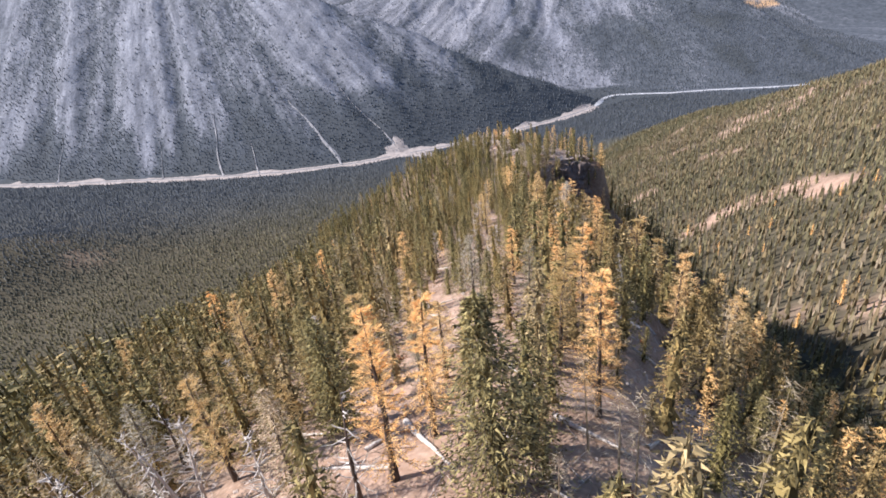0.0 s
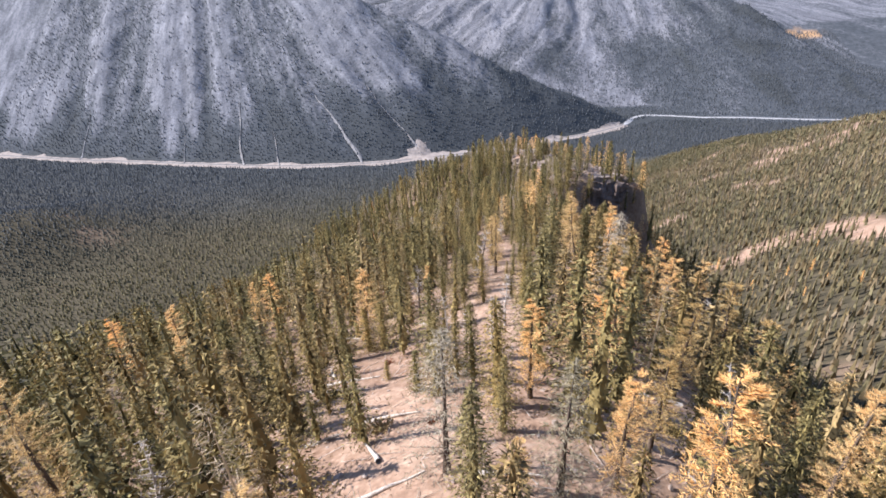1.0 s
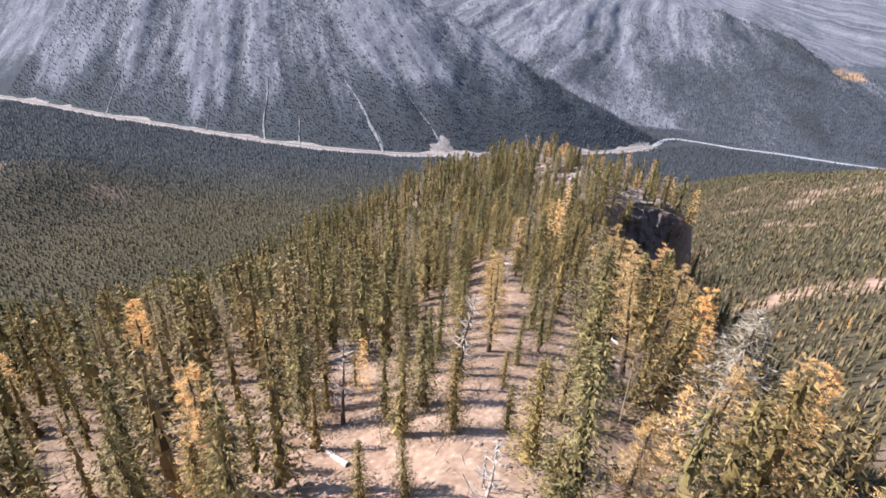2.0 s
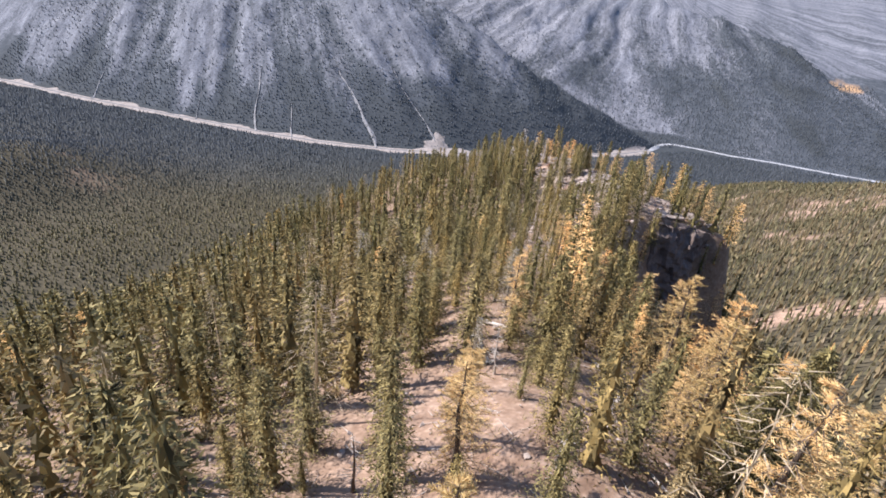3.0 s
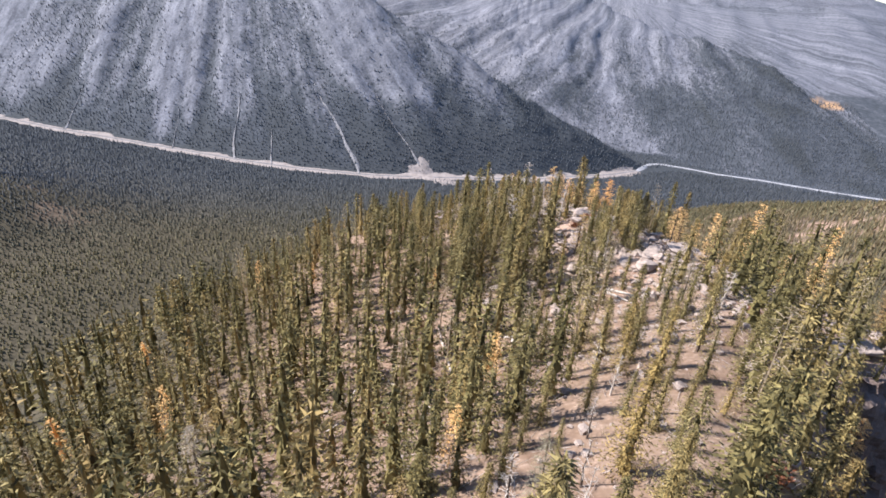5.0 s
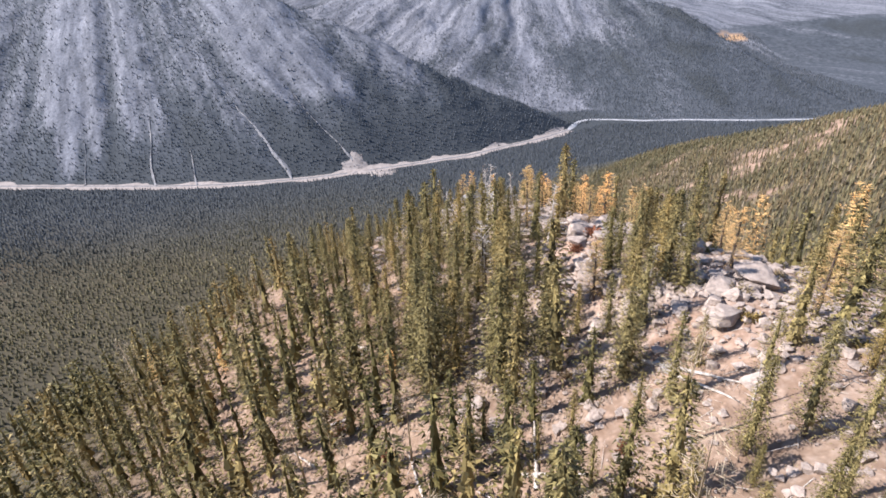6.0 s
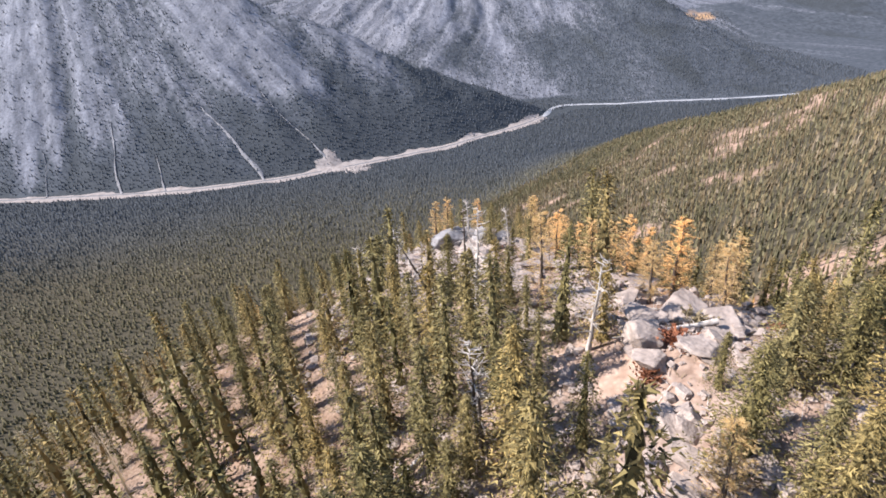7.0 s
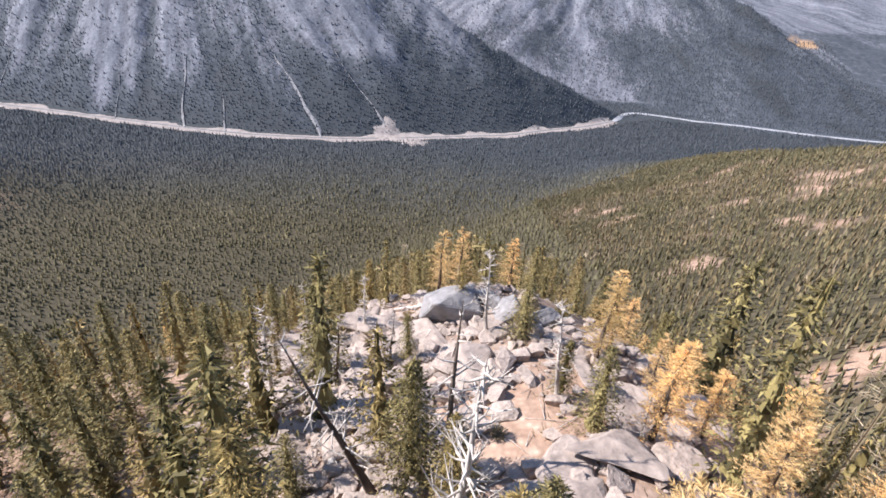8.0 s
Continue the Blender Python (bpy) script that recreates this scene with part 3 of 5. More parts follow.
def dead_meshes(seed, h=6.0, twiggy=1.0, mat=None):
    rnd = random.Random(seed)
    sticks, pts = trunk_sticks(h, 0.13, rnd, 0.09)
    parts, twigs = [("trunk", rods_mesh("trunk", sticks, mat or GREY_TWIGS), "")], []
    for k in range(int(46 * twiggy)):
        t = rnd.uniform(0.2, 0.97)
        a = rnd.uniform(0, 2 * math.pi)
        p = on_stem(pts, t * h)
        ln = (0.35 + h * 0.16 * (1 - t)) * rnd.uniform(0.5, 1.3)
        way = unit(np.array((math.cos(a), math.sin(a), rnd.uniform(-0.35, 0.6))))
        q = p + way * ln * 0.55
        e = q + unit(way + np.array((0, 0, rnd.uniform(-0.2, 0.9)))) * ln * 0.45
        bough = [(p, q, 0.03, 0.018, 4), (q, e, 0.018, 0.006, 3)]
        for _ in range(2):
            w2 = unit(way + np.array((rnd.uniform(-1, 1), rnd.uniform(-1, 1), rnd.uniform(-0.4, 0.8))))
            bough.append((q, q + w2 * ln * 0.4, 0.012, 0.004, 3))
        if k < 9:
            parts.append(("bough", rods_mesh("bough", bough, GREY_TWIGS), ""))
        else:
            twigs += bough
    return parts + [("brushwood", rods_mesh("brushwood", twigs, GREY_TWIGS), "stuff")]


def part(name, mesh, parent, label=""):
    ob = new(name, mesh)
    ob.parent = parent
    return tagged(ob, label)


def place(x, y, s=1.0, turn=0.0, lean=(0.0, 0.0), sink=0.05, wide=1.0):
    z = float(height(x, y)) - sink
    return Matrix.Translation((x, y, z)) @ Euler((lean[0], lean[1], turn)).to_matrix().to_4x4() @ Matrix.Diagonal((s * wide, s * wide, s, 1))


class Kind:
    """Builds a few variants of a thing once and then sets copies of them out."""

    def __init__(self, name, variants, label, category, group):
        self.name, self.variants, self.label, self.category, self.group = name, variants, label, category, group
        self.made = {}

    def put(self, k, m, label=""):
        k = k % len(self.variants)
        if k not in self.made:
            ob = new(self.name)
            for nm, me, *kind in self.variants[k]:
                tagged(part(nm, me, ob), kind=kind[0] if kind else "")
            ob.matrix_basis = m
            tagged(ob, self.label, self.category, self.group)
            self.made[k] = ob
        else:
            ob = copy_thing(self.made[k], m)
            ob.matrix_basis = m
        if label:
            ob["label"] = label
        return ob


# trees that stand out: x, y, height
LARCH_UPPER = [(4.8, 33.4, 5.7), (6.6, 35.7, 6.0), (5.0, 41.6, 7.2), (8.1, 49.4, 5.4), (8.0, 71.6, 8.6), (-0.4, 76.1, 5.2), (6.4, 46.4, 5.0), (15.0, 68.1, 5), (1.3, 32.7, 2.8), (18, 50, 10), (10.5, 44, 7), (12, 52.5, 8), (13.5, 60, 9), (10.5, 65, 8), (-5.2, 27.2, 6.4), (4.8, 101.2, 5.6), (2.1, 96.9, 3.6), (6.3, 113.2, 4.1), (12.5, 75, 8), (15, 84, 9), (17.5, 88, 10), (22, 100, 11), (13, 88.5, 8),
               (-14.2, 18.2, 7.5), (-12.3, 22.2, 4.4), (-6.8, 22, 8), (-4.6, 14.6, 8.6), (-3.2, 17.5, 8.6), (-2.9, 23.1, 5.4), (8, 66.3, 8),
               (6, 29.2, 8.3), (4.5, 17.9, 8.2), (16.7, 52.8, 10.4), (15.6, 37.7, 9.3), (26.6, 53.1, 10.5), (18.4, 33.8, 9.7), (34, 56, 11),
               (9.9, 22.9, 5.2), (3.5, 23.3, 8), (0.2, 66.6, 6.6), (8.8, 78.2, 8), (5.9, 54.2, 5.2), (2.2, 40, 6), (4.6, 44.4, 4.9),
               (7.2, 45.5, 7.2), (-9.6, 53.2, 7.6), (-24.6, 67.2, 8), (-42.8, 46.9, 9.5), (-20.9, 35.4, 9.5), (-25.8, 54, 9.5),
               (-39.7, 61.5, 9.5), (-33, 27, 9), (-17, 25, 8), (9.5, 58, 7)]
LARCH_LOWER = [(-0.3, 73.7, 5.4), (9.6, 104.2, 5.5), (0.5, 97.5, 2.1), (6.0, 104.8, 4.7), (-25.8, 83.7, 3.6), (28.0, 137.8, 6.3), (3.5, 166.5, 6.3), (12.0, 163.7, 4.3), (14, 168, 4), (11, 176, 3.5), (12.5, 180, 3.6), (8.5, 184, 3.4),
               (8.9, 79.8, 4.6), (16.5, 95.5, 13), (19.2, 92, 11), (30, 97.8, 12), (9.6, 84.6, 8), (14.5, 101, 10.5), (12.6, 101, 8.6), (25.9, 79.3, 13), (20.3, 117, 8), (15.7, 145.9, 5.4),
               (27.1, 139.1, 6), (32, 146.8, 6.2), (29.5, 143.5, 4.8), (6.2, 179.6, 4.2), (17.8, 126, 6), (4.5, 99, 6.2), (0.3, 98.8, 3.6), (1.2, 86.1, 6), (5.7, 152.4, 4.5), (8.1, 99, 6),
               (4.8, 110.5, 4.5), (-24.2, 115.6, 5), (7.6, 170.4, 4.2), (9.2, 169.4, 4.6), (10.1, 165.3, 5.2), (13.6, 165.8, 4.7),
               (8.6, 164.6, 3.6), (17.3, 158.9, 4.4), (14.4, 152.1, 4.4), (5.4, 178.6, 4.3), (6.2, 173.9, 4.2), (9.7, 173.2, 4),
               (8, 174.4, 3.6), (10.3, 174, 3.8), (6.7, 175.4, 3.8), (-0.4, 186, 4), (-1.6, 187, 4.2), (2.4, 187, 3.4), (7.2, 177.2, 2.8), (11.6, 171.4, 4.2)]
FIR_UPPER = [(9.4, 16.2, 6.0), (16.0, 24.2, 5.5), (11.5, 26.6, 4.8), (-2.5, 73.5, 6.6), (-9.1, 83.4, 4.2), (-6.5, 75.8, 5.1), (-7.2, 73.4, 6.3), (-11.5, 73.8, 3.7), (-8.9, 73.5, 3.5), (-9.0, 90.8, 4.9), (1.4, 85.0, 3.1), (2.9, 81.4, 3.2), (4.7, 87.9, 4.1), (-3.6, 87.8, 4.3), (-6.5, 92.6, 5.0), (6.3, 76.3, 5.2), (-1.0, 86.5, 3.7), (-9.4, 87.2, 4.6), (-18.0, 84.0, 5.2), (-17.5, 88.0, 6.1), (-13.4, 88.7, 5.0),
             (3.8, 53.5, 7.6), (-13.8, 44.4, 8.2), (-13.0, 49.7, 4.8), (-8.6, 59.4, 7.2), (-17.7, 47.6, 8.2), (-2.6, 60.3, 5.3), (-20.3, 47.1, 7.4), (2.5, 56.1, 5.2), (-3.6, 84.0, 6.5), (-8.9, 92.5, 5.2), (-3.8, 88.9, 5.3), (7.3, 89.3, 3.6), (-9.4, 84.6, 6.1), (-19.5, 86.3, 5.6), (-2.6, 92.7, 3.7),
             (-5.0, 89.5, 4.5), (-7.5, 91.4, 3.9), (-0.7, 95.5, 4.9), (-3.4, 96.2, 5.9), (-1.1, 99.0, 4.3), (-11.0, 98.6, 3.0), (-5.6, 96.2, 4.0), (-8.8, 20.3, 7.7), (-17.5, 38.4, 6.6), (-0.1, 31.6, 5.8), (14.5, 107, 7), (16, 112, 8), (12, 116, 7), (18, 117, 8), (15.5, 103.5, 7),
             (1.1, 15.1, 6.8), (-7.9, 18.8, 7.8), (-12.5, 27.5, 7.7), (-3.5, 45.6, 7), (2.5, 48.4, 6), (0.7, 39, 6.3),
             (-14.3, 54.4, 7), (-10.9, 51.2, 5.9), (-6.4, 45.7, 1.7), (-4, 42.9, 3), (-9.5, 52.5, 4.2), (-8.2, 52.1, 4.6), (5.2, 63.5, 8.1),
             (3, 83.7, 6.7), (6.4, 94.3, 5.6), (-3.9, 85.2, 7.3), (-0.8, 83.7, 7.1), (-11, 87, 8.3), (-24.3, 90.2, 7), (1.6, 86.7, 4.2),
             (-4, 91.5, 5.2), (-10, 95.8, 6), (-13, 100.5, 8.6), (7.1, 96.9, 4.4), (-4.6, 100.2, 4.8), (-3, 97.9, 6.8), (1, 96.3, 4.4)]
FIR_LOWER = [(0.3, 158.3, 7.2), (3.6, 163.3, 6.3), (-1.7, 157.9, 5.0), (-5.5, 163.5, 7.6), (-7.1, 163.0, 6.4), (-3.7, 167.5, 6.4), (-9.5, 163.2, 5.6), (8.0, 157.1, 2.7), (9.9, 156.4, 4.9), (11.4, 155.7, 5.0), (12.2, 157.8, 3.7), (-6.3, 179.6, 5.0), (2.0, 168.6, 4.2), (-17, 178, 6), (-15.5, 180, 5), (-19.5, 179, 6.5), (-21, 176, 7), (-13.5, 183, 4.5),
             (-11, 186, 4), (-16.5, 186, 5), (-20, 184, 6), (-23, 181, 7), (-3, 190, 3.6), (1.5, 190.5, 3.4), (4, 189, 3.6), (-6, 189, 4), (-8.6, 191, 4.2), (6.5, 188, 3.2), (0, 193, 4), (3, 194, 4.2), (-4.5, 194, 4.4), (8.6, 190, 4),
             (-6.0, 152.6, 10.4), (-5.0, 154.2, 9.2), (0.0, 153.4, 9.8), (0.6, 151.5, 7.2), (-2.6, 157.1, 4.2), (-3.6, 151.6, 8.2), (-6.9, 156.6, 8.0),
             (7.8, 151.9, 4.6), (7.0, 153.9, 5.3), (9.8, 151.3, 5.8), (10.6, 150.2, 4.8), (7.4, 148.6, 5.6), (6.2, 146.2, 4.8), (5.2, 161.9, 4.2), (-2.2, 161.8, 8.2), (-0.6, 163.4, 7.4), (1.1, 167.2, 5.6), (-3.2, 159.4, 7.6),
             (2.6, 180.5, 3.0), (-5.8, 109.5, 8.7), (-7.6, 108.5, 9.6), (-0.3, 110.4, 8.4), (9.9, 114.3, 6), (11.2, 105.4, 6.5), (4.3, 119.4, 6.2), (-12.9, 112.6, 7),
             (-15.4, 122.2, 7), (8.4, 101.6, 6.8), (12.5, 109, 8), (14, 113, 8), (0.1, 160.9, 8), (7.9, 154.7, 4.2), (10, 152.5, 5.2), (1.9, 149.9, 4.8), (5.6, 145.5, 6.4), (-4.6, 169, 7),
             (-11.5, 155.8, 9.6), (-5.6, 151.4, 9), (-0.9, 148.8, 9.2), (-8.7, 156.3, 7.3), (-22.4, 159.8, 8.7), (0.2, 157.1, 8),
             (7.9, 151.1, 5), (-2.7, 165.5, 7.2), (2.5, 179.8, 3.1), (-2.2, 179.4, 2.7), (-5.0, 172.3, 3.0), (-9.1, 176.3, 5.9), (-13.8, 174.4, 6.6), (-17.5, 175.5, 6), (-10.4, 174.3, 4.6), (-12.4, 170.6, 6), (-15.5, 170.5, 6.5), (-19, 172, 7), (-9.2, 169.5, 5.5), (-6.6, 168.2, 5), (-12.5, 166, 7), (-7.7, 173.4, 7), (4.4, 174, 3.5),
             (-6.6, 182.9, 3.8), (-14.7, 176.2, 6.8), (3.6, 175.8, 2.6)]
PINES = [(-1.2, 172.2, 5.0), (0.2, 170.9, 3.8), (3.3, 83.5, 6.0), (-0.2, 12.8, 9.0), (12.7, 109.5, 6.0), (9.1, 110.9, 6.2), (12.6, 78.6, 8.6), (10.2, 76.5, 6.5), (10.4, 156.9, 4.8), (12.2, 155.9, 4.8), (-11, 97.6, 6)]
SNAGS = [(-2.3, 46.3, 5), (-1.4, 46.9, 4.2), (0.2, 47.4, 4.6), (-6.5, 59.5, 5.2), (-38.5, 59.3, 7), (-1.2, 61.4, 6.4), (24, 72, 8), (-5.6, 12.7, 6.5),
         (0.1, 168.6, 7.4), (-1, 158.7, 5.5), (7.9, 149.2, 5.5), (10.8, 151.7, 3.7), (-7.8, 177.6, 5.2), (-5.2, 178.3, 5.2),
         (-4.9, 182.4, 3.8), (-3, 179.3, 3.1), (-8.2, 184, 4), (-9.4, 180.9, 3.4), (-5.5, 179.1, 3.2), (-0.2, 171.5, 6.6), (3.5, 175.4, 4.3),
         (5.7, 173.3, 2), (4.2, 106.2, 3), (3, 100.2, 3.8), (-17, 17, 6.5), (-20, 22, 7), (-14, 34, 5), (8.4, 50, 5), (11, 62, 5.5), (-19, 30, 6), (12, 40, 5)]
SNAGS = SNAGS + [(-3.7, 73, 3.5), (3.1, 73.2, 2.7), (5.4, 77.3, 2.8), (-16.4, 90, 4.5), (-1.1, 159.5, 6.7), (4.5, 161.6, 5.5), (-8.1, 186, 4.2), (1.1, 180.4, 4.5), (-11, 11, 6.5), (-13, 13.5, 7), (-16, 12, 7), (-9.5, 13.5, 6), (-19, 15.5, 7), (-14.5, 16, 6)]

GREY_FIR_SPOTS = [(-1.3, 34.2, 6.7), (2.8, 32.7, 6), (19.2, 62.5, 5), (10, 58.9, 9), (-19.8, 19.6, 7.4), (-8.5, 14, 6.5), (8.2, 101, 5.6), (-20.8, 127.7, 6),
                  (-18.4, 122.9, 6.9), (-21.4, 174.6, 5), (-16, 14, 7), (-24, 21, 7), (-13, 103, 7)]

FIRS = Kind("fir_tree", [tuple(zip(("trunk", "crown"), fir_meshes(100 + k, fullness=(1.0, 1.15, 0.8, 1.05, 0.65)[k % 5], width=(0.22, 0.19, 0.25, 0.17)[k % 4])))
                         for k in range(12)], "slender olive-green fir with dead grey lower twigs on the ridge", "tree", "firs on the ridge")
BUSHY = Kind("pine_tree", [tuple(zip(("trunk", "crown"), fir_meshes(160 + k, h=6.0, fullness=2.6, width=(0.3, 0.26, 0.34)[k], solid=0.55))) for k in range(3)],
             "broad bushy olive-green pine on the ridge", "tree", "pines on the ridge")
LARCHES = Kind("larch_tree", [tuple(zip(("trunk", "crown"), larch_meshes(200 + k))) for k in range(8)],
               "golden autumn larch with sparse feathery crown and dark trunk", "tree", "larches on the ridge")
DEAD = Kind("dead_tree", [dead_meshes(300 + k, twiggy=(1, 0.6, 1.3)[k % 3], mat=(GREY_TWIGS, BARK)[k % 2]) for k in range(6)],
            "bare dead tree with bleached grey twisted boughs", "tree", "dead trees on the ridge")

GREY_FIRS = Kind("dead_fir", [tuple(zip(("trunk", "crown"), fir_meshes(340 + k, DEAD_SPRAY, fullness=(1.3, 0.9, 1.1)[k], width=(0.26, 0.18, 0.22)[k], steps=7, solid=0))) for k in range(3)],
                 "dead grey fir with dense bare drooping sprays", "tree", "dead firs on the ridge")

EYES = np.array([[*m.translation] for _, m in PATH])
EYE_LINE = np.concatenate([EYES[k] + (EYES[k + 1] - EYES[k]) * np.linspace(0, 1, 12)[:, None] for k in range(len(EYES) - 1)])


def clear_of_flight(x, y, h, room=2.6):
    """True where a tree of that height stays out of the flown line."""
    near = np.hypot(EYE_LINE[:, 0] - x, EYE_LINE[:, 1] - y) < room
    return not near.any() or float(height(x, y)) + h + 1.5 < EYE_LINE[near, 2].min()


taken = []


def tree(kind, k, x, y, h, base_h, lean=0.03, wide=1.0):
    while not clear_of_flight(x, y, h) and h > 2:
        h -= 0.8
    taken.append((x, y))
    m = place(x, y, h / base_h, pyr.uniform(0, 6.28), (pyr.gauss(0, lean), pyr.gauss(0, lean)), wide=wide)
    return kind.put(k, m)


for i, (x, y, h) in enumerate(LARCH_UPPER + LARCH_LOWER):
    tree(LARCHES, i, x, y, h, 8.0, 0.035, 1.15 + 0.35 * (h < 5.5))
for i, (x, y, h) in enumerate(FIR_UPPER + FIR_LOWER):
    tree(FIRS, i * 5 + i // 7, x, y, h, 8.0, 0.02, 1.15 + 0.25 * (h < 5.5))
for i, (x, y, h) in enumerate(PINES):
    tree(BUSHY, i, x, y, h, 6.0, 0.02)
for i, (x, y, h) in enumerate(SNAGS):
    tree(DEAD, i, x, y, h, 6.0, 0.08)
for i, (x, y, h) in enumerate(GREY_FIR_SPOTS):
    tree(GREY_FIRS, i, x, y, h, 8.0, 0.03, 1.3 if h > 6.5 or y < 40 else 1.0)
lean_snag = DEAD.put(1, place(-2.2, 171.7, 1.1, 0.15, (0.0, -0.33)), "leaning charred dead tree with few boughs")
taken.append((-2.1, 171.5))


# ---- the rest of the ridge's forest ----
def spread(x0, x1, y0, y1, gap, keep):
    """Random places at least gap apart."""
    cell, seen, out = gap, {}, []
    for x, y in taken:
        seen.setdefault((int(x // cell), int(y // cell)), []).append((x, y))
    n = int((x1 - x0) * (y1 - y0) / gap ** 2 * 2.2)
    cand = np.column_stack([rng.uniform(x0, x1, n), rng.uniform(y0, y1, n)])
    cand = cand[rng.uniform(0, 1, n) < keep(cand[:, 0], cand[:, 1])]
    for x, y in cand:
        cx, cy = int(x // cell), int(y // cell)
        near = [q for i in (-1, 0, 1) for j in (-1, 0, 1) for q in seen.get((cx + i, cy + j), ())]
        if all((x - a) ** 2 + (y - b) ** 2 > gap * gap for a, b in near):
            seen.setdefault((cx, cy), []).append((x, y))
            out.append((x, y))
    return np.array(out)


ridge_trees = spread(-62, 48, 4, 232, 1.65, how_dense)
heart = np.abs(ridge_trees[:, 0] - np.interp(ridge_trees[:, 1], BEND_Y, BEND_X) + 4)
order = np.argsort(heart + 0.05 * np.abs(ridge_trees[:, 1] - 100))
near_trees, more_trees = ridge_trees[order[:150]], ridge_trees[order[150:]]
mx, my = more_trees.T
close = (np.abs(mx + 2) < 34) | ((my > 62) & (mx > -44))
close &= np.abs(mx) < my + 14
for i, (x, y) in enumerate(near_trees):
    xc = float(np.interp(y, BEND_Y, BEND_X))
    h = pyr.uniform(3.2, 8.2) * (0.75 if y > 145 or abs(x - xc) < 9 else 1.0) * float(np.interp(y, (178, 188, 205, 232), (1.0, 0.58, 0.8, 1.0)))
    luck = pyr.random()
    if x < -3 and y < 30 and luck < 0.65:
        tree((LARCHES, GREY_FIRS, LARCHES, DEAD)[i % 4], i, x, y, h, (8.0, 8.0, 8.0, 6.0)[i % 4])
    elif luck < 0.07:
        tree(GREY_FIRS, i, x, y, h, 8.0)
    elif x > xc + 7 and pyr.random() < 0.35:
        tree(LARCHES, i, x, y, h, 8.0)
    elif pyr.random() < 0.1:
        tree(DEAD, i, x, y, h * 0.8, 6.0)
    else:
        tree(FIRS, i, x, y, h, 8.0, 0.02)


def mid_tree(seed, sides, tiers, reach, sprays, length, width):
    """A lighter conifer for the stands, 1 high: skirts round the stem and fine sprays."""
    rnd = random.Random(seed)
    pts = [np.zeros(3), np.array((rnd.uniform(-0.015, 0.015), rnd.uniform(-0.015, 0.015), 1.0))]
    low = rnd.uniform(0.02, 0.12)
    tris = skirts(pts, 1.0, low, reach * 0.32, sides, tiers, rnd) + fuzz(pts, 1.0, low, reach, sprays, length, width, rnd)
    w = 0.012
    tris += [((-w, 0, 0.88), (w, 0, 0.88), (0, 0, 1.03)), ((0, -w, 0.88), (0, w, 0.88), (0, 0, 1.03))]
    tris += [((-0.01, 0, 0), (0.01, 0, 0), (0, 0, 0.4)), ((0, -0.01, 0), (0, 0.01, 0), (0, 0, 0.4))]
    v = np.array(tris).reshape(-1, 3)
    return v, np.arange(len(v)).reshape(-1, 3)


def bare_tree(seed):
    """A dead conifer for the stands, 1 high: a thin stem and many fine drooping twigs."""
    rnd = random.Random(seed)
    pts = [np.zeros(3), np.array((rnd.uniform(-0.03, 0.03), rnd.uniform(-0.03, 0.03), 1.0))]
    tris = fuzz(pts, 1.0, 0.12, 0.2, 420, 0.05, 0.0026, rnd)
    w = 0.011
    tris += [((-w, 0, 0), (w, 0, 0), pts[1]), ((0, -w, 0), (0, w, 0), pts[1])]
    v = np.array(tris).reshape(-1, 3)
    return v, np.arange(len(v)).reshape(-1, 3)


def spire(sides, tiers, seed=0):
    """A far conifer as ragged stacked skirts, 1 high."""
    rnd = random.Random(seed)
    v, f = [], []
    for k in range(tiers):
        z0, z1 = 0.04 + 0.9 * k / tiers, min(1.0, 0.06 + 0.9 * (k + 1.8) / tiers)
        r = 0.13 * (1 - 0.86 * k / tiers)
        b = len(v)
        for s in range(sides):
            a = 2 * math.pi * (s + 0.5 * (k % 2) + rnd.uniform(-0.2, 0.2)) / sides
            w = r * rnd.uniform(0.6, 1.25)
            v.append((w * math.cos(a), w * math.sin(a), z0 - 0.05 * rnd.random()))
        v.append((rnd.uniform(-0.02, 0.02), rnd.uniform(-0.02, 0.02), z1))
        f += [(b + s, b + (s + 1) % sides, b + sides) for s in range(sides)]
    return np.array(v), np.array(f)


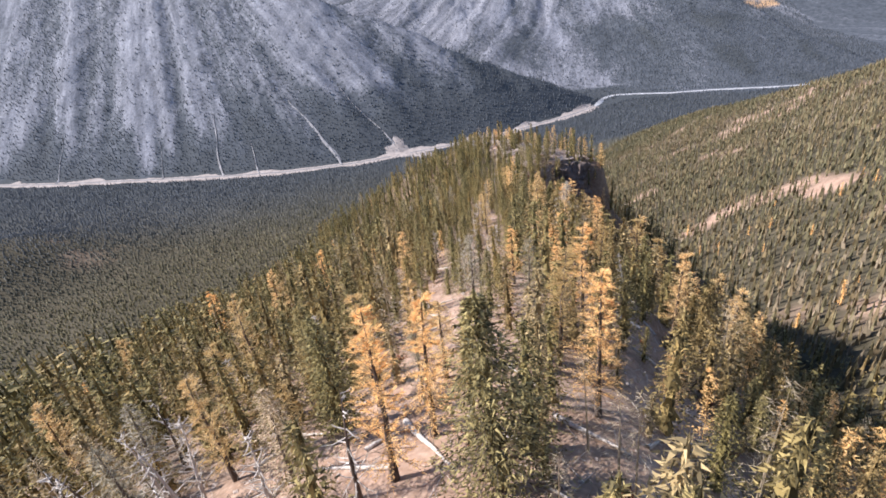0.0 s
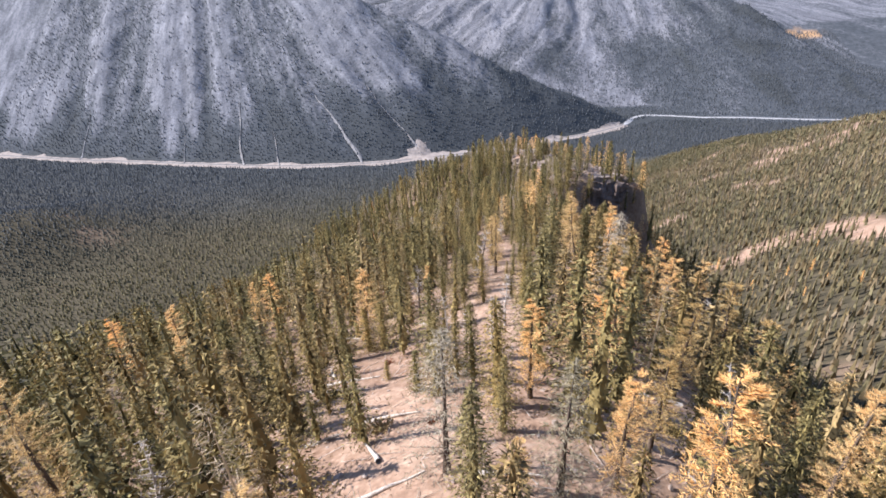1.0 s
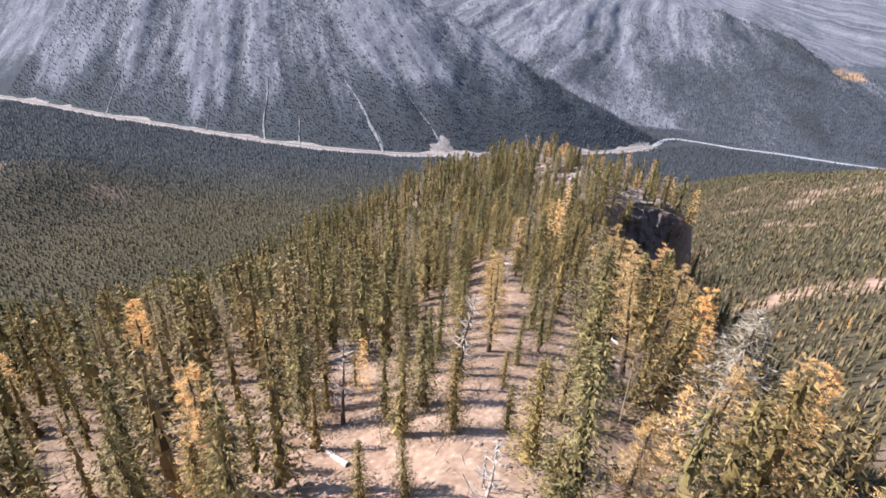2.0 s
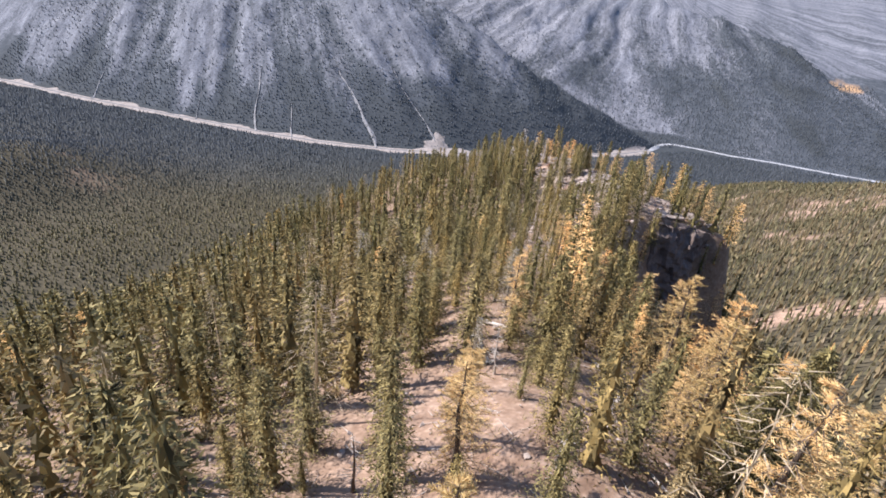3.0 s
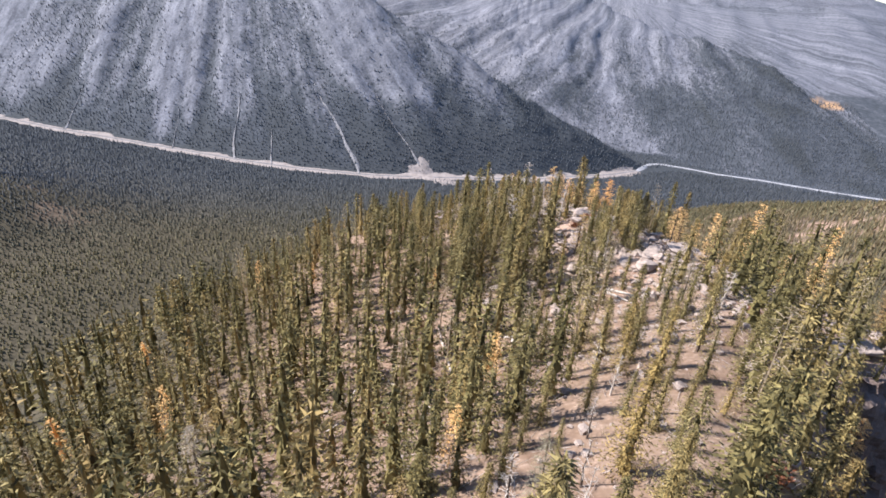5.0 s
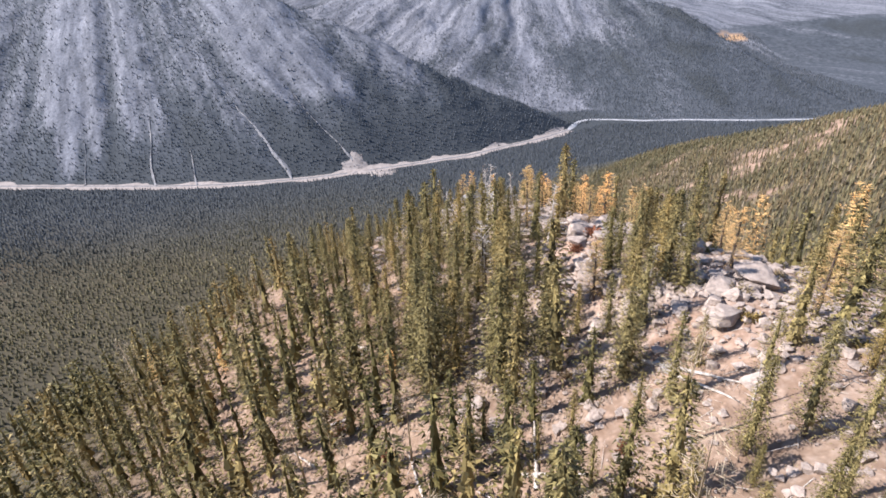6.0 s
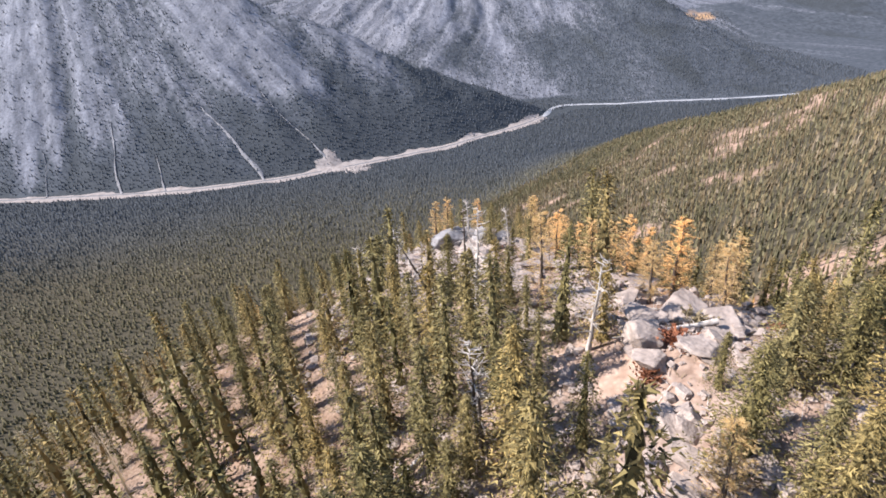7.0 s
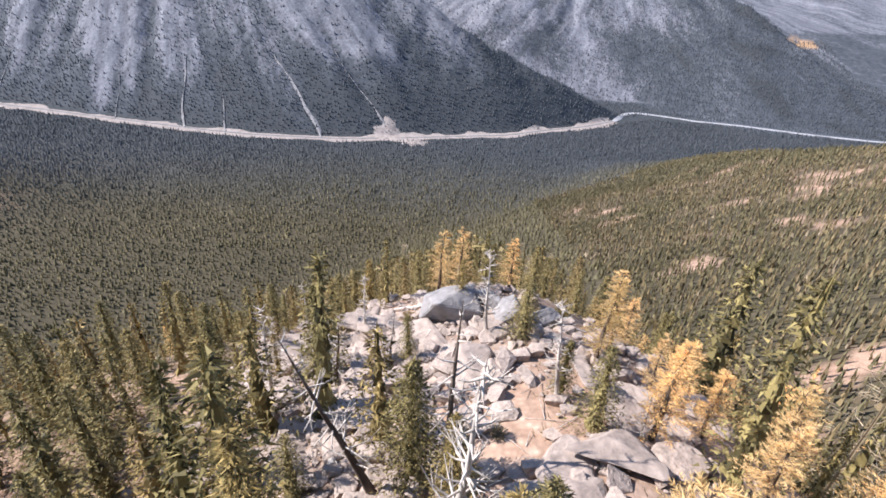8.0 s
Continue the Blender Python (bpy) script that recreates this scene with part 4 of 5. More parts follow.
def stand(name, templates, xy, hts, mat, label, fat=1.0, lean=0.02, smooth=False):
    """Many trees in one mesh, each a turned and stretched template."""
    vs, fs, ts, n0 = [], [], [], 0
    pick = rng.integers(0, len(templates), len(xy))
    for k, (tv, tf) in enumerate(templates):
        p, h = xy[pick == k], hts[pick == k]
        n = len(p)
        if not n:
            continue
        z = height(p[:, 0], p[:, 1]) - 0.15
        a = rng.uniform(0, 2 * math.pi, n)
        ca, sn = np.cos(a)[:, None], np.sin(a)[:, None]
        wide = (h * rng.uniform(0.8, 1.3, n) * fat)[:, None]
        up = tv[:, 2][None] * h[:, None]
        x = (tv[:, 0][None] * ca - tv[:, 1][None] * sn) * wide + p[:, 0:1] + up * rng.normal(0, lean, n)[:, None]
        y = (tv[:, 0][None] * sn + tv[:, 1][None] * ca) * wide + p[:, 1:2] + up * rng.normal(0, lean, n)[:, None]
        vs.append(np.stack([x, y, up + z[:, None]], 2).reshape(-1, 3))
        fs.append((tf[None] + (np.arange(n) * len(tv))[:, None, None]).reshape(-1, 3) + n0)
        ts.append(np.repeat(np.clip(rng.uniform(0, 1, n) * 0.7 + 0.15 + 0.45 * fbm(p[:, 0] / 130, p[:, 1] / 70, 91, 3), 0, 1), len(tv)))
        n0 += n * len(tv)
    me = from_arrays(name, np.concatenate(vs), np.concatenate(fs), mat, smooth)
    a = me.attributes.new("tint", "FLOAT", "POINT")
    a.data.foreach_set("value", np.concatenate(ts).astype(np.float32))
    v = np.concatenate(vs)
    # 1 close by, 0 far off, where the needle colour imitates haze
    a = me.attributes.new("nearby", "FLOAT", "POINT")
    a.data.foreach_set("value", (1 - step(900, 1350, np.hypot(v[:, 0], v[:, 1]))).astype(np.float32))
    return tagged(new(name, me), label, "forest", kind="stuff")


def larch_array(seed):
    v = np.array(larch_shape(seed, 8.0, 3, 36, 0.28)[1] + fuzz([np.zeros(3), np.array((0, 0, 8.0))], 8.0, 0.15, 0.15, 190, 0.036, 0.011, random.Random(seed))).reshape(-1, 3) / 8.0
    stem = np.array([(-0.004, 0, 0), (0.004, 0, 0), (0, 0, 0.9), (0, -0.004, 0), (0, 0.004, 0), (0, 0, 0.9)])
    v = np.concatenate([v, stem])
    return v, np.arange(len(v)).reshape(-1, 3)


FINE = [mid_tree(360 + k, 6, 12, (0.23, 0.19, 0.25, 0.17)[k % 4], 760, 0.034, 0.013) for k in range(8)]
CLOSE = [mid_tree(380 + k, 5, 8, (0.22, 0.19, 0.25, 0.17)[k % 4], 210, 0.048, 0.02) for k in range(10)]
MID = [mid_tree(400 + k, 5, 7, (0.18, 0.15, 0.2)[k % 3], 96, 0.065, 0.034) for k in range(8)]
FLANK = [mid_tree(420 + k, 4, 4, (0.17, 0.15)[k % 2], 18, 0.085, 0.045) for k in range(6)]
GOLDEN = [larch_array(440 + k) for k in range(4)]
SLOPE = [spire(3, 3, 20 + k) for k in range(8)]
FAR = [spire(3, 2, k) for k in range(8)]

gold = (more_trees[:, 0] > np.interp(more_trees[:, 1], BEND_Y, BEND_X) + 8) & (rng.uniform(0, 1, len(more_trees)) < np.where(more_trees[:, 1] < 60, 0.12, 0.22)) | (rng.uniform(0, 1, len(more_trees)) < 0.02)
hts = rng.uniform(3.2, 9.4, len(more_trees)) * np.interp(more_trees[:, 1], (178, 188, 205, 232), (1.0, 0.58, 0.8, 1.0))
side = np.abs(mx - np.interp(my, BEND_Y, BEND_X) + 3) < np.interp(my, (0, 30, 50, 72, 80, 130, 155, 190), (32, 24, 11, 13, 15, 11, 17, 17))
grey = ~gold & (rng.uniform(0, 1, len(more_trees)) < 0.1)
THIN = [bare_tree(460 + k) for k in range(4)]
stand("dead_fir_forest", THIN, more_trees[grey & close], hts[grey & close], DEAD_SPRAY, "grey dead firs standing among the live ones")
gold = gold | grey & close
stand("fir_forest", FINE, more_trees[~gold & close & side], hts[~gold & close & side] * 0.9, FOREST, "olive-green firs along the ridge's crest")
stand("fir_forest", CLOSE, more_trees[~gold & close & ~side], hts[~gold & close & ~side], FOREST, "thick olive-green firs beside the ridge's crest")
stand("fir_forest", MID, more_trees[~gold & ~close], hts[~gold & ~close], FOREST, "thick olive-green firs on the ridge's flank")
stand("larch_forest", GOLDEN, more_trees[gold & ~grey & close], hts[gold & ~grey & close] * 0.9, GOLD, "golden larches among the firs beside the crest")
stand("larch_forest", MID, more_trees[gold & ~close], hts[gold & ~close] * 0.9, GOLD, "golden larches scattered on the steep flank", 1.3)


def flank_keep(x, y):
    inside = (x > -62) & (x < 48) & (y < 232)
    return np.where(inside, 0.0, 0.85 + 0.4 * fbm(x / 25, y / 25, 73, 3))


xy = spread(-220, 110, -10, 400, 3.0, flank_keep)
xy = xy[np.abs(xy[:, 0]) < 1.1 * xy[:, 1] + 60]
hts = rng.uniform(5, 10, len(xy))
stand("fir_forest", FLANK, xy, hts, FOREST, "dense olive-green firs on the ridge's lower flank", 1.4)
xy = spread(100, 600, -40, 1010, 2.7, lambda x, y: np.clip(0.9 - 0.85 * covers(x, y)[0] + 0.3 * fbm(x / 30, y / 30, 75, 3), 0, 1))
hts = rng.uniform(4, 11, len(xy))
gold = rng.uniform(0, 1, len(xy)) < 0.02 * (xy[:, 1] < 330)
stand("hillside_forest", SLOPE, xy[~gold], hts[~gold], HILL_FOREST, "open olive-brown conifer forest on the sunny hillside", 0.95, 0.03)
stand("larch_forest", MID, xy[gold], hts[gold] * 0.8, GOLD, "golden larches scattered on the hillside", 1.1)


def valley_keep(x, y):
    road_gap = np.interp(x, ROAD_X, ROAD_Y) - y
    return np.where(((x > -220) & (x < 110) & (y < 400)) | ((x >= 100) & (x < 620) & (y < 1010)) | (road_gap < 20), 0.0, 1 - 0.75 * covers(x, y)[0])


xy = spread(-1550, 1100, 60, 1640, 4.7, valley_keep)
hts = rng.uniform(3.5, 8.5, len(xy))
stand("valley_forest", FAR, xy, hts, FAR_FOREST, "dark conifer forest on the valley floor, hazed blue-grey far off", 2.5, smooth=True)


def mountain_keep(x, y):
    bare, rock, rust, fall, grit = covers(x, y)
    up = y - np.interp(x, ROAD_X, ROAD_Y)
    return np.where(up < 22, 0, np.clip(1.05 - 1.25 * rock, 0.05, 1))


xy = spread(-1600, 1400, 1320, 2650, 6.4, mountain_keep)
hts = rng.uniform(4, 9, len(xy))
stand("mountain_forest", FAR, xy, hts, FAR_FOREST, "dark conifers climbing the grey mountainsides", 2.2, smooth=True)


# ---- stones, logs and small things on the ground ----
def rock_mesh(seed, flat=0.7, points=11, detail=1):
    """An angular block: the hull of random points with chipped, slightly rough faces."""
    rnd = random.Random(seed)
    bm = bmesh.new()
    for _ in range(points):
        v = Vector((rnd.gauss(0, 1), rnd.gauss(0, 1), rnd.gauss(0, 1))).normalized()
        v = Vector([math.copysign(abs(c) ** 0.7, c) for c in v])
        bm.verts.new((v.x * 0.5, v.y * 0.5 * rnd.uniform(0.75, 1.1), v.z * 0.5 * flat))
    bmesh.ops.convex_hull(bm, input=bm.verts)
    for v in [v for v in bm.verts if not v.link_faces]:
        bm.verts.remove(v)
    if detail:
        bmesh.ops.bevel(bm, geom=bm.edges[:], offset=0.02, segments=1, affect="EDGES")
        bmesh.ops.triangulate(bm, faces=bm.faces[:])
        if detail == 1:
            bmesh.ops.subdivide_edges(bm, edges=[e for e in bm.edges if e.calc_length() > 0.2], cuts=1)
            bmesh.ops.triangulate(bm, faces=bm.faces[:])
        bmesh.ops.subdivide_edges(bm, edges=[e for e in bm.edges if e.calc_length() > 0.2], cuts=1)
        bmesh.ops.triangulate(bm, faces=bm.faces[:])
        for v in bm.verts:
            v.co += noise.noise_vector(v.co * 3.0 + Vector((seed, 0, 0))) * 0.05 + noise.noise_vector(v.co * 9.0) * 0.015
    me = bpy.data.meshes.new("boulder")
    bm.to_mesh(me)
    bm.free()
    me.materials.append(GRANITE)
    return me


BOULDER_MESHES = [rock_mesh(500 + k, (0.75, 0.5, 0.95, 0.6)[k % 4]) for k in range(10)]
SMALL_BOULDERS = [rock_mesh(520 + k, 0.75, 14, 0.5) for k in range(8)]


def boulder(k, x, y, w, h, label="pale weathered granite boulder on stony soil", turn=None):
    ob = new("boulder", BOULDER_MESHES[k % 10] if w > 1.0 else SMALL_BOULDERS[k % 8])
    z = float(height(x, y))
    ob.matrix_basis = (Matrix.Translation((x, y, z + h * 0.22)) @ Euler((pyr.uniform(-0.2, 0.2), pyr.uniform(-0.2, 0.2), pyr.uniform(0, 6.28) if turn is None else turn)).to_matrix().to_4x4()
                       @ Matrix.Diagonal((w, w * pyr.uniform(0.7, 1.0), h * 1.3, 1)))
    return tagged(ob, label, "boulder", "granite boulders on the summit")


BOULDERS_LOW = [(6.4, 160.7, 2.4, 2.2), (5.8, 156.3, 1.9, 1.4), (6.4, 153.7, 1.6, 1.6), (7.6, 153.6, 2, 1.6), (8.3, 159.3, 2.1, 1.3),
                (3, 164.1, 1.8, 1.2), (14.6, 149.7, 3.4, 1.6), (4.5, 148.6, 1.4, 2), (5.5, 149.8, 2.3, 1.4), (6.3, 155.7, 1.6, 1.6), (7.6, 152.2, 1.2, 1.8),
                (6.7, 152.2, 1.5, 2.1), (12.2, 149.1, 2.4, 1.2), (13.8, 148.5, 2.1, 0.9), (7.7, 149.9, 2.6, 1.1), (3, 166.1, 1.7, 1.7),
                (6.1, 159.2, 2.1, 1.4), (9.7, 148.4, 1.7, 1.1), (11, 146.9, 2.2, 1.1), (-3.2, 155.3, 1.4, 1.6), (-2.3, 147.9, 1.7, 1.4), (5.5, 153.5, 2.2, 1.6),
                (11.2, 146.5, 2.6, 1.4)]
BOULDERS_TOP = [(-7.3, 180.1, 2.8, 1.7), (-9.1, 174, 2.5, 2), (-1.5, 176.2, 1.5, 1.3),
                (-4.4, 182.3, 2.8, 1.5), (4.8, 173.1, 2, 0.8), (3.2, 171.6, 2.8, 0.9), (1.6, 174.6, 1.3, 0.8), (-4.1, 178.3, 1.9, 1.2), (-4.2, 174.3, 1.9, 1.2),
                (-7, 177.3, 1.6, 1.3), (6.3, 175.9, 2.2, 1), (6.6, 172.6, 2, 0.8), (-8.4, 178.8, 1.5, 1.1), (-3.3, 182.2, 1.8, 1.1), (-10.3, 177.2, 2.2, 1.8),
                (-7.5, 177.3, 2.4, 1.8), (-12, 170.2, 2.6, 1.6)]
for i, (x, y, w, h) in enumerate(BOULDERS_LOW + BOULDERS_TOP):
    boulder(i, x, y, w * 0.9, h * 0.68)
for i, (x, y, w, h) in enumerate([(2.8, 170.4, 3.2, 0.7), (4.6, 171.8, 3.4, 0.8), (1.2, 168.4, 3.0, 0.7), (6.0, 174.6, 3.2, 0.8), (5.2, 166.2, 4.5, 1.0),
                                  (3.4, 164.6, 3.4, 0.9), (7.9, 162.8, 3.0, 0.8), (-3.6, 176.0, 3.4, 0.8), (-6.0, 174.6, 3.6, 0.8), (0.6, 177.6, 3.0, 0.8),
                                  (-1.8, 180.8, 3.6, 0.9), (4.4, 177.4, 3.0, 0.7), (9.6, 168.8, 3.4, 0.8), (-8.4, 182.4, 3.2, 0.9), (9.3, 162.7, 3.6, 0.9), (10.6, 161.4, 3.0, 0.8), (7.6, 164.2, 2.6, 0.8), (7.0, 174.6, 2.6, 0.7), (-5.6, 184.6, 2.6, 1.2)]):
    boulder(i * 4 + 1, x, y, w, h, "broad pale bedrock slab half buried in brown soil", 0.5 * i)
for i, (x, y, w, h) in enumerate([(-0.6, 182.8, 3.2, 2.2), (1.0, 182.8, 2.0, 2.4), (2.4, 182.0, 2.0, 1.9), (3.8, 182.4, 1.8, 1.5)]):
    ob = boulder(i * 3 + 2, x, y, w, h, "large grey granite block crowning the summit", 0.2 * i)
    ob.data = ob.data.copy()
    ob.data.materials[0] = GREY_GRANITE


def outcrop(line, seed):
    """A crag over the steep flank: a fractured cliff of jointed blocks that follows a line along the drop."""
    pts = np.array(line, float)
    run = np.concatenate([[0], np.cumsum(np.hypot(*np.diff(pts, axis=0).T))])
    nu, nv = int(run[-1] / 0.33), 40
    u = np.linspace(0, run[-1], nu)
    px, py = np.interp(u, run, pts[:, 0]), np.interp(u, run, pts[:, 1])
    for _ in range(8):
        px[1:-1], py[1:-1] = (px[:-2] + px[1:-1] * 2 + px[2:]) / 4, (py[:-2] + py[1:-1] * 2 + py[2:]) / 4
    tx, ty = np.gradient(px), np.gradient(py)
    ln = np.hypot(tx, ty)
    ox, oy = ty / ln, -tx / ln
    top = height(px - 4 * ox, py - 4 * oy) + 0.3 + 0.9 * fbm(u / 3.0, 0 * u, seed, 3) - 3.2 * step(0.35, 0.75, u / run[-1])
    foot = np.minimum(height(px + 3.5 * ox, py + 3.5 * oy) - 1.0, top - 3)
    ends = step(0, 3, u) * step(0, 3, run[-1] - u)
    rows = []
    for k in range(nv + 8):
        v = min(1.0, k / nv)
        z = foot + (top - foot) * v
        shift = 0.35 * fbm(u / 2.0, z / 2.0, seed + 3, 2)
        tier = np.floor(z / 2.3 + 0.25 * np.sin(u / 2.7) + 0.3 * shift)
        col = np.floor(u / 1.7 + 0.37 * tier + 0.6 * lattice(tier, tier * 0, seed) + shift)
        small = lattice(np.floor(u / 0.7 + 0.5 * np.floor(z / 0.9)), np.floor(z / 0.9), seed + 5)
        out = 2.6 * (1 - v ** 1.6) - 1.2 + 0.9 * (lattice(col, tier, seed) - 0.5) + 0.35 * (small - 0.5) + 0.8 * fbm(u / 3.5, z / 3.5, seed + 11, 3) + 0.35 * fbm(u / 0.9, z / 0.9, seed + 9, 3)
        back = max(0, k - nv)
        out = out * (1 if back == 0 else max(0.0, 1 - 0.5 * back)) - 0.75 * back
        z = z + (0.5 * fbm(u / 1.1, np.full_like(u, back), seed + 7, 3) - 0.12 * back - 0.9 * (back == 7)) * (back > 0) - 3.0 * (1 - ends)
        rows.append(np.column_stack([px + ox * out, py + oy * out, z]))
    n = len(u)
    grid = np.stack(rows)
    ob = new("rock_outcrop")
    ob.location = (px[n // 2], py[n // 2], float(foot[n // 2]))
    cuts = [round(n * q / 5) for q in range(6)]
    for a, b in zip(cuts, cuts[1:]):
        g = grid[:, a:min(b + 1, n)] - np.array(ob.location)
        m = g.shape[1]
        i = (np.arange(len(rows) - 1)[:, None] * m + np.arange(m - 1)[None]).ravel()
        part("buttress", from_arrays("buttress", g.reshape(-1, 3), np.stack([i, i + 1, i + m + 1, i + m], 1), DARK_ROCK), ob)
    return tagged(ob, "brown fractured rock crag over the steep flank", "rock outcrop")


outcrop([(18.5, 129.5), (21.5, 130.5), (25, 131.5), (28.5, 133), (31, 136), (32.5, 142), (32.5, 150)], 61)
for i, (x, y, w, h) in enumerate([(23.5, 136.5, 3.0, 1.6), (26.8, 138, 3.4, 1.8), (30, 139.5, 2.8, 1.5), (21, 135, 2.4, 1.3), (28.5, 141.5, 2.2, 1.2)]):
    boulder(i * 3 + 1, x, y, w, h, "pale weathered block on top of the crag", 0.7 * i)


spots = spread(-18, 30, 8, 196, 1.15, stony)
rng.shuffle(spots)
for i, (x, y) in enumerate(spots[:240]):
    w = pyr.choice((0.5, 0.6, 0.7, 0.9, 1.2, 1.5) if y > 135 else (0.3, 0.4, 0.5))
    boulder(i, x, y, w, w * pyr.uniform(0.5, 0.8))


def rubble(name, count, x0, x1, y0, y1, keep, lo, hi, mat, label):
    """Small stones in one mesh."""
    shapes = []
    for k in range(6):
        me = rock_mesh(600 + k, 0.65, 12, 0)
        me.calc_loop_triangles()
        v = np.array([tuple(q.co) for q in me.vertices])
        t = np.array([tuple(q.vertices) for q in me.loop_triangles])
        bpy.data.meshes.remove(me)
        shapes.append((v, t))
    xy = np.column_stack([rng.uniform(x0, x1, count), rng.uniform(y0, y1, count)])
    xy = xy[rng.uniform(0, 1, count) < keep(xy[:, 0], xy[:, 1])]
    vs, fs, n0 = [], [], 0
    for (x, y), z in zip(xy, height(xy[:, 0], xy[:, 1])):
        v, t = shapes[int(rng.integers(6))]
        s = lo + (hi - lo) * rng.random() ** 2.5
        a = rng.uniform(0, 6.28)
        r = np.array(((math.cos(a), -math.sin(a), 0), (math.sin(a), math.cos(a), 0), (0, 0, 1)))
        vs.append(v @ r.T * s * rng.uniform(0.7, 1.3, 3) + (x, y, z + 0.12 * s))
        fs.append(t + n0)
        n0 += len(v)
    return tagged(new(name, from_arrays(name, np.concatenate(vs), np.concatenate(fs), mat)), label, "stones", kind="stuff")


rubble("rubble", 34000, -20, 30, 100, 200, lambda x, y: 0.9 * stony(x, y), 0.14, 0.9, GRANITE, "pale broken stones scattered over the crest")
rubble("boulder_field", 900, -13, 4, 171, 186, lambda x, y: 0.75 * np.exp(-(((x + 4) / 7) ** 2 + ((y - 177) / 6) ** 2)), 0.25, 1.3, GRANITE, "jumbled pale granite blocks heaped over the summit")
rubble("rubble", 3500, -16, 18, 8, 140, lambda x, y: 0.5 + 0 * x, 0.06, 0.3, GRANITE, "small pale stones on bare tan soil")


def log_meshes(seed):
    rnd = random.Random(seed)
    pts, off = [], 0.0
    for k in range(6):
        off += rnd.uniform(-0.05, 0.05)
        pts.append(np.array((-2.5 + k, off, rnd.uniform(-0.02, 0.03))))
    sticks = [(pts[k], pts[k + 1], 0.13 - 0.02 * k, 0.11 - 0.02 * k, 7) for k in range(5)]
    stubs = []
    for _ in range(6):
        k = rnd.uniform(0.5, 4.9)
        p = pts[int(k)] + (pts[int(k) + 1] - pts[int(k)]) * (k % 1)
        a = rnd.uniform(-0.3, 3.4)
        stubs.append((p, p + np.array((rnd.uniform(0, 0.5), math.cos(a), abs(math.sin(a)) + 0.05)) * rnd.uniform(0.25, 0.9), 0.02, 0.006, 3))
    return [("stem", rods_mesh("stem", sticks, GREY_TWIGS))] + [("branch_stub", rods_mesh("branch_stub", [s], GREY_TWIGS)) for s in stubs]


LOG_KIND = Kind("fallen_log", [log_meshes(700 + k) for k in range(5)],
                "bleached grey fallen log with branch stubs on bare soil", "log", "fallen logs")
LOGS = [(-9.2, 46.9, 4.3, -4), (-11.8, 49.9, 4.3, 116), (0.9, 87.5, 4.8, -32), (-0.2, 85.4, 4.7, 104), (6.6, 84.9, 3, -68), (-2.9, 88.9, 2.4, 20),
        (8.8, 143.7, 4.6, -49), (8.5, 143, 4.4, -60), (1.1, 141.4, 4, -28), (7.6, 145, 2.6, -49), (-3.4, 158.2, 2.2, 25), (-3.4, 16.8, 6.1, -59),
        (3.7, 16.2, 4, -49), (-11.9, 21.6, 6.5, -32), (-3.7, 160.3, 4.2, 29), (7.4, 163.9, 3, -22), (-10.1, 45.9, 5, -20), (1.1, 33.6, 2.6, -8),
        (-8.6, 105.4, 5, 69), (0, 99.3, 3.7, -56)]
more = spread(-16, 14, 10, 185, 2.3, lambda x, y: 0.25 * (1.15 - how_dense(x, y)) + 0.03)
rng.shuffle(more)
LOGS = LOGS + [(x, y, pyr.uniform(1.8, 5), pyr.uniform(0, 180)) for x, y in more[:75]]
for i, (x, y, ln, turn) in enumerate(LOGS):
    a = radians(turn)
    dx, dy = math.cos(a) * ln / 2, math.sin(a) * ln / 2
    za, zb = float(height(x - dx, y - dy)), float(height(x + dx, y + dy))
    tilt = math.atan2(zb - za, ln)
    thick = 0.75 + 0.1 * ln
    LOG_KIND.put(i, Matrix.Translation((x, y, max((za + zb) / 2, float(height(x, y))) + 0.06)) @ Euler((0, -tilt, a)).to_matrix().to_4x4() @ Matrix.Diagonal((ln / 5, thick, thick, 1)))


def litter(name, count, keep, label):
    """Dead twigs lying about."""
    xy = np.column_stack([rng.uniform(-20, 20, count), rng.uniform(6, 190, count)])
    xy = xy[rng.uniform(0, 1, count) < keep(xy[:, 0], xy[:, 1])]
    turn, ln = rng.uniform(0, 6.28, len(xy)), 0.3 + 1.7 * rng.random(len(xy)) ** 2
    ends = xy + np.column_stack([np.cos(turn), np.sin(turn)]) * ln[:, None]
    za, zb = height(xy[:, 0], xy[:, 1]) + 0.02, height(ends[:, 0], ends[:, 1]) + rng.uniform(0.02, 0.25, len(xy))
    sticks = [(np.array((*p, a)), np.array((*q, b)), 0.022, 0.008, 3) for p, q, a, b in zip(xy, ends, za, zb)]
    return tagged(new(name, rods_mesh(name, sticks, GREY_TWIGS)), label, "twigs", kind="stuff")


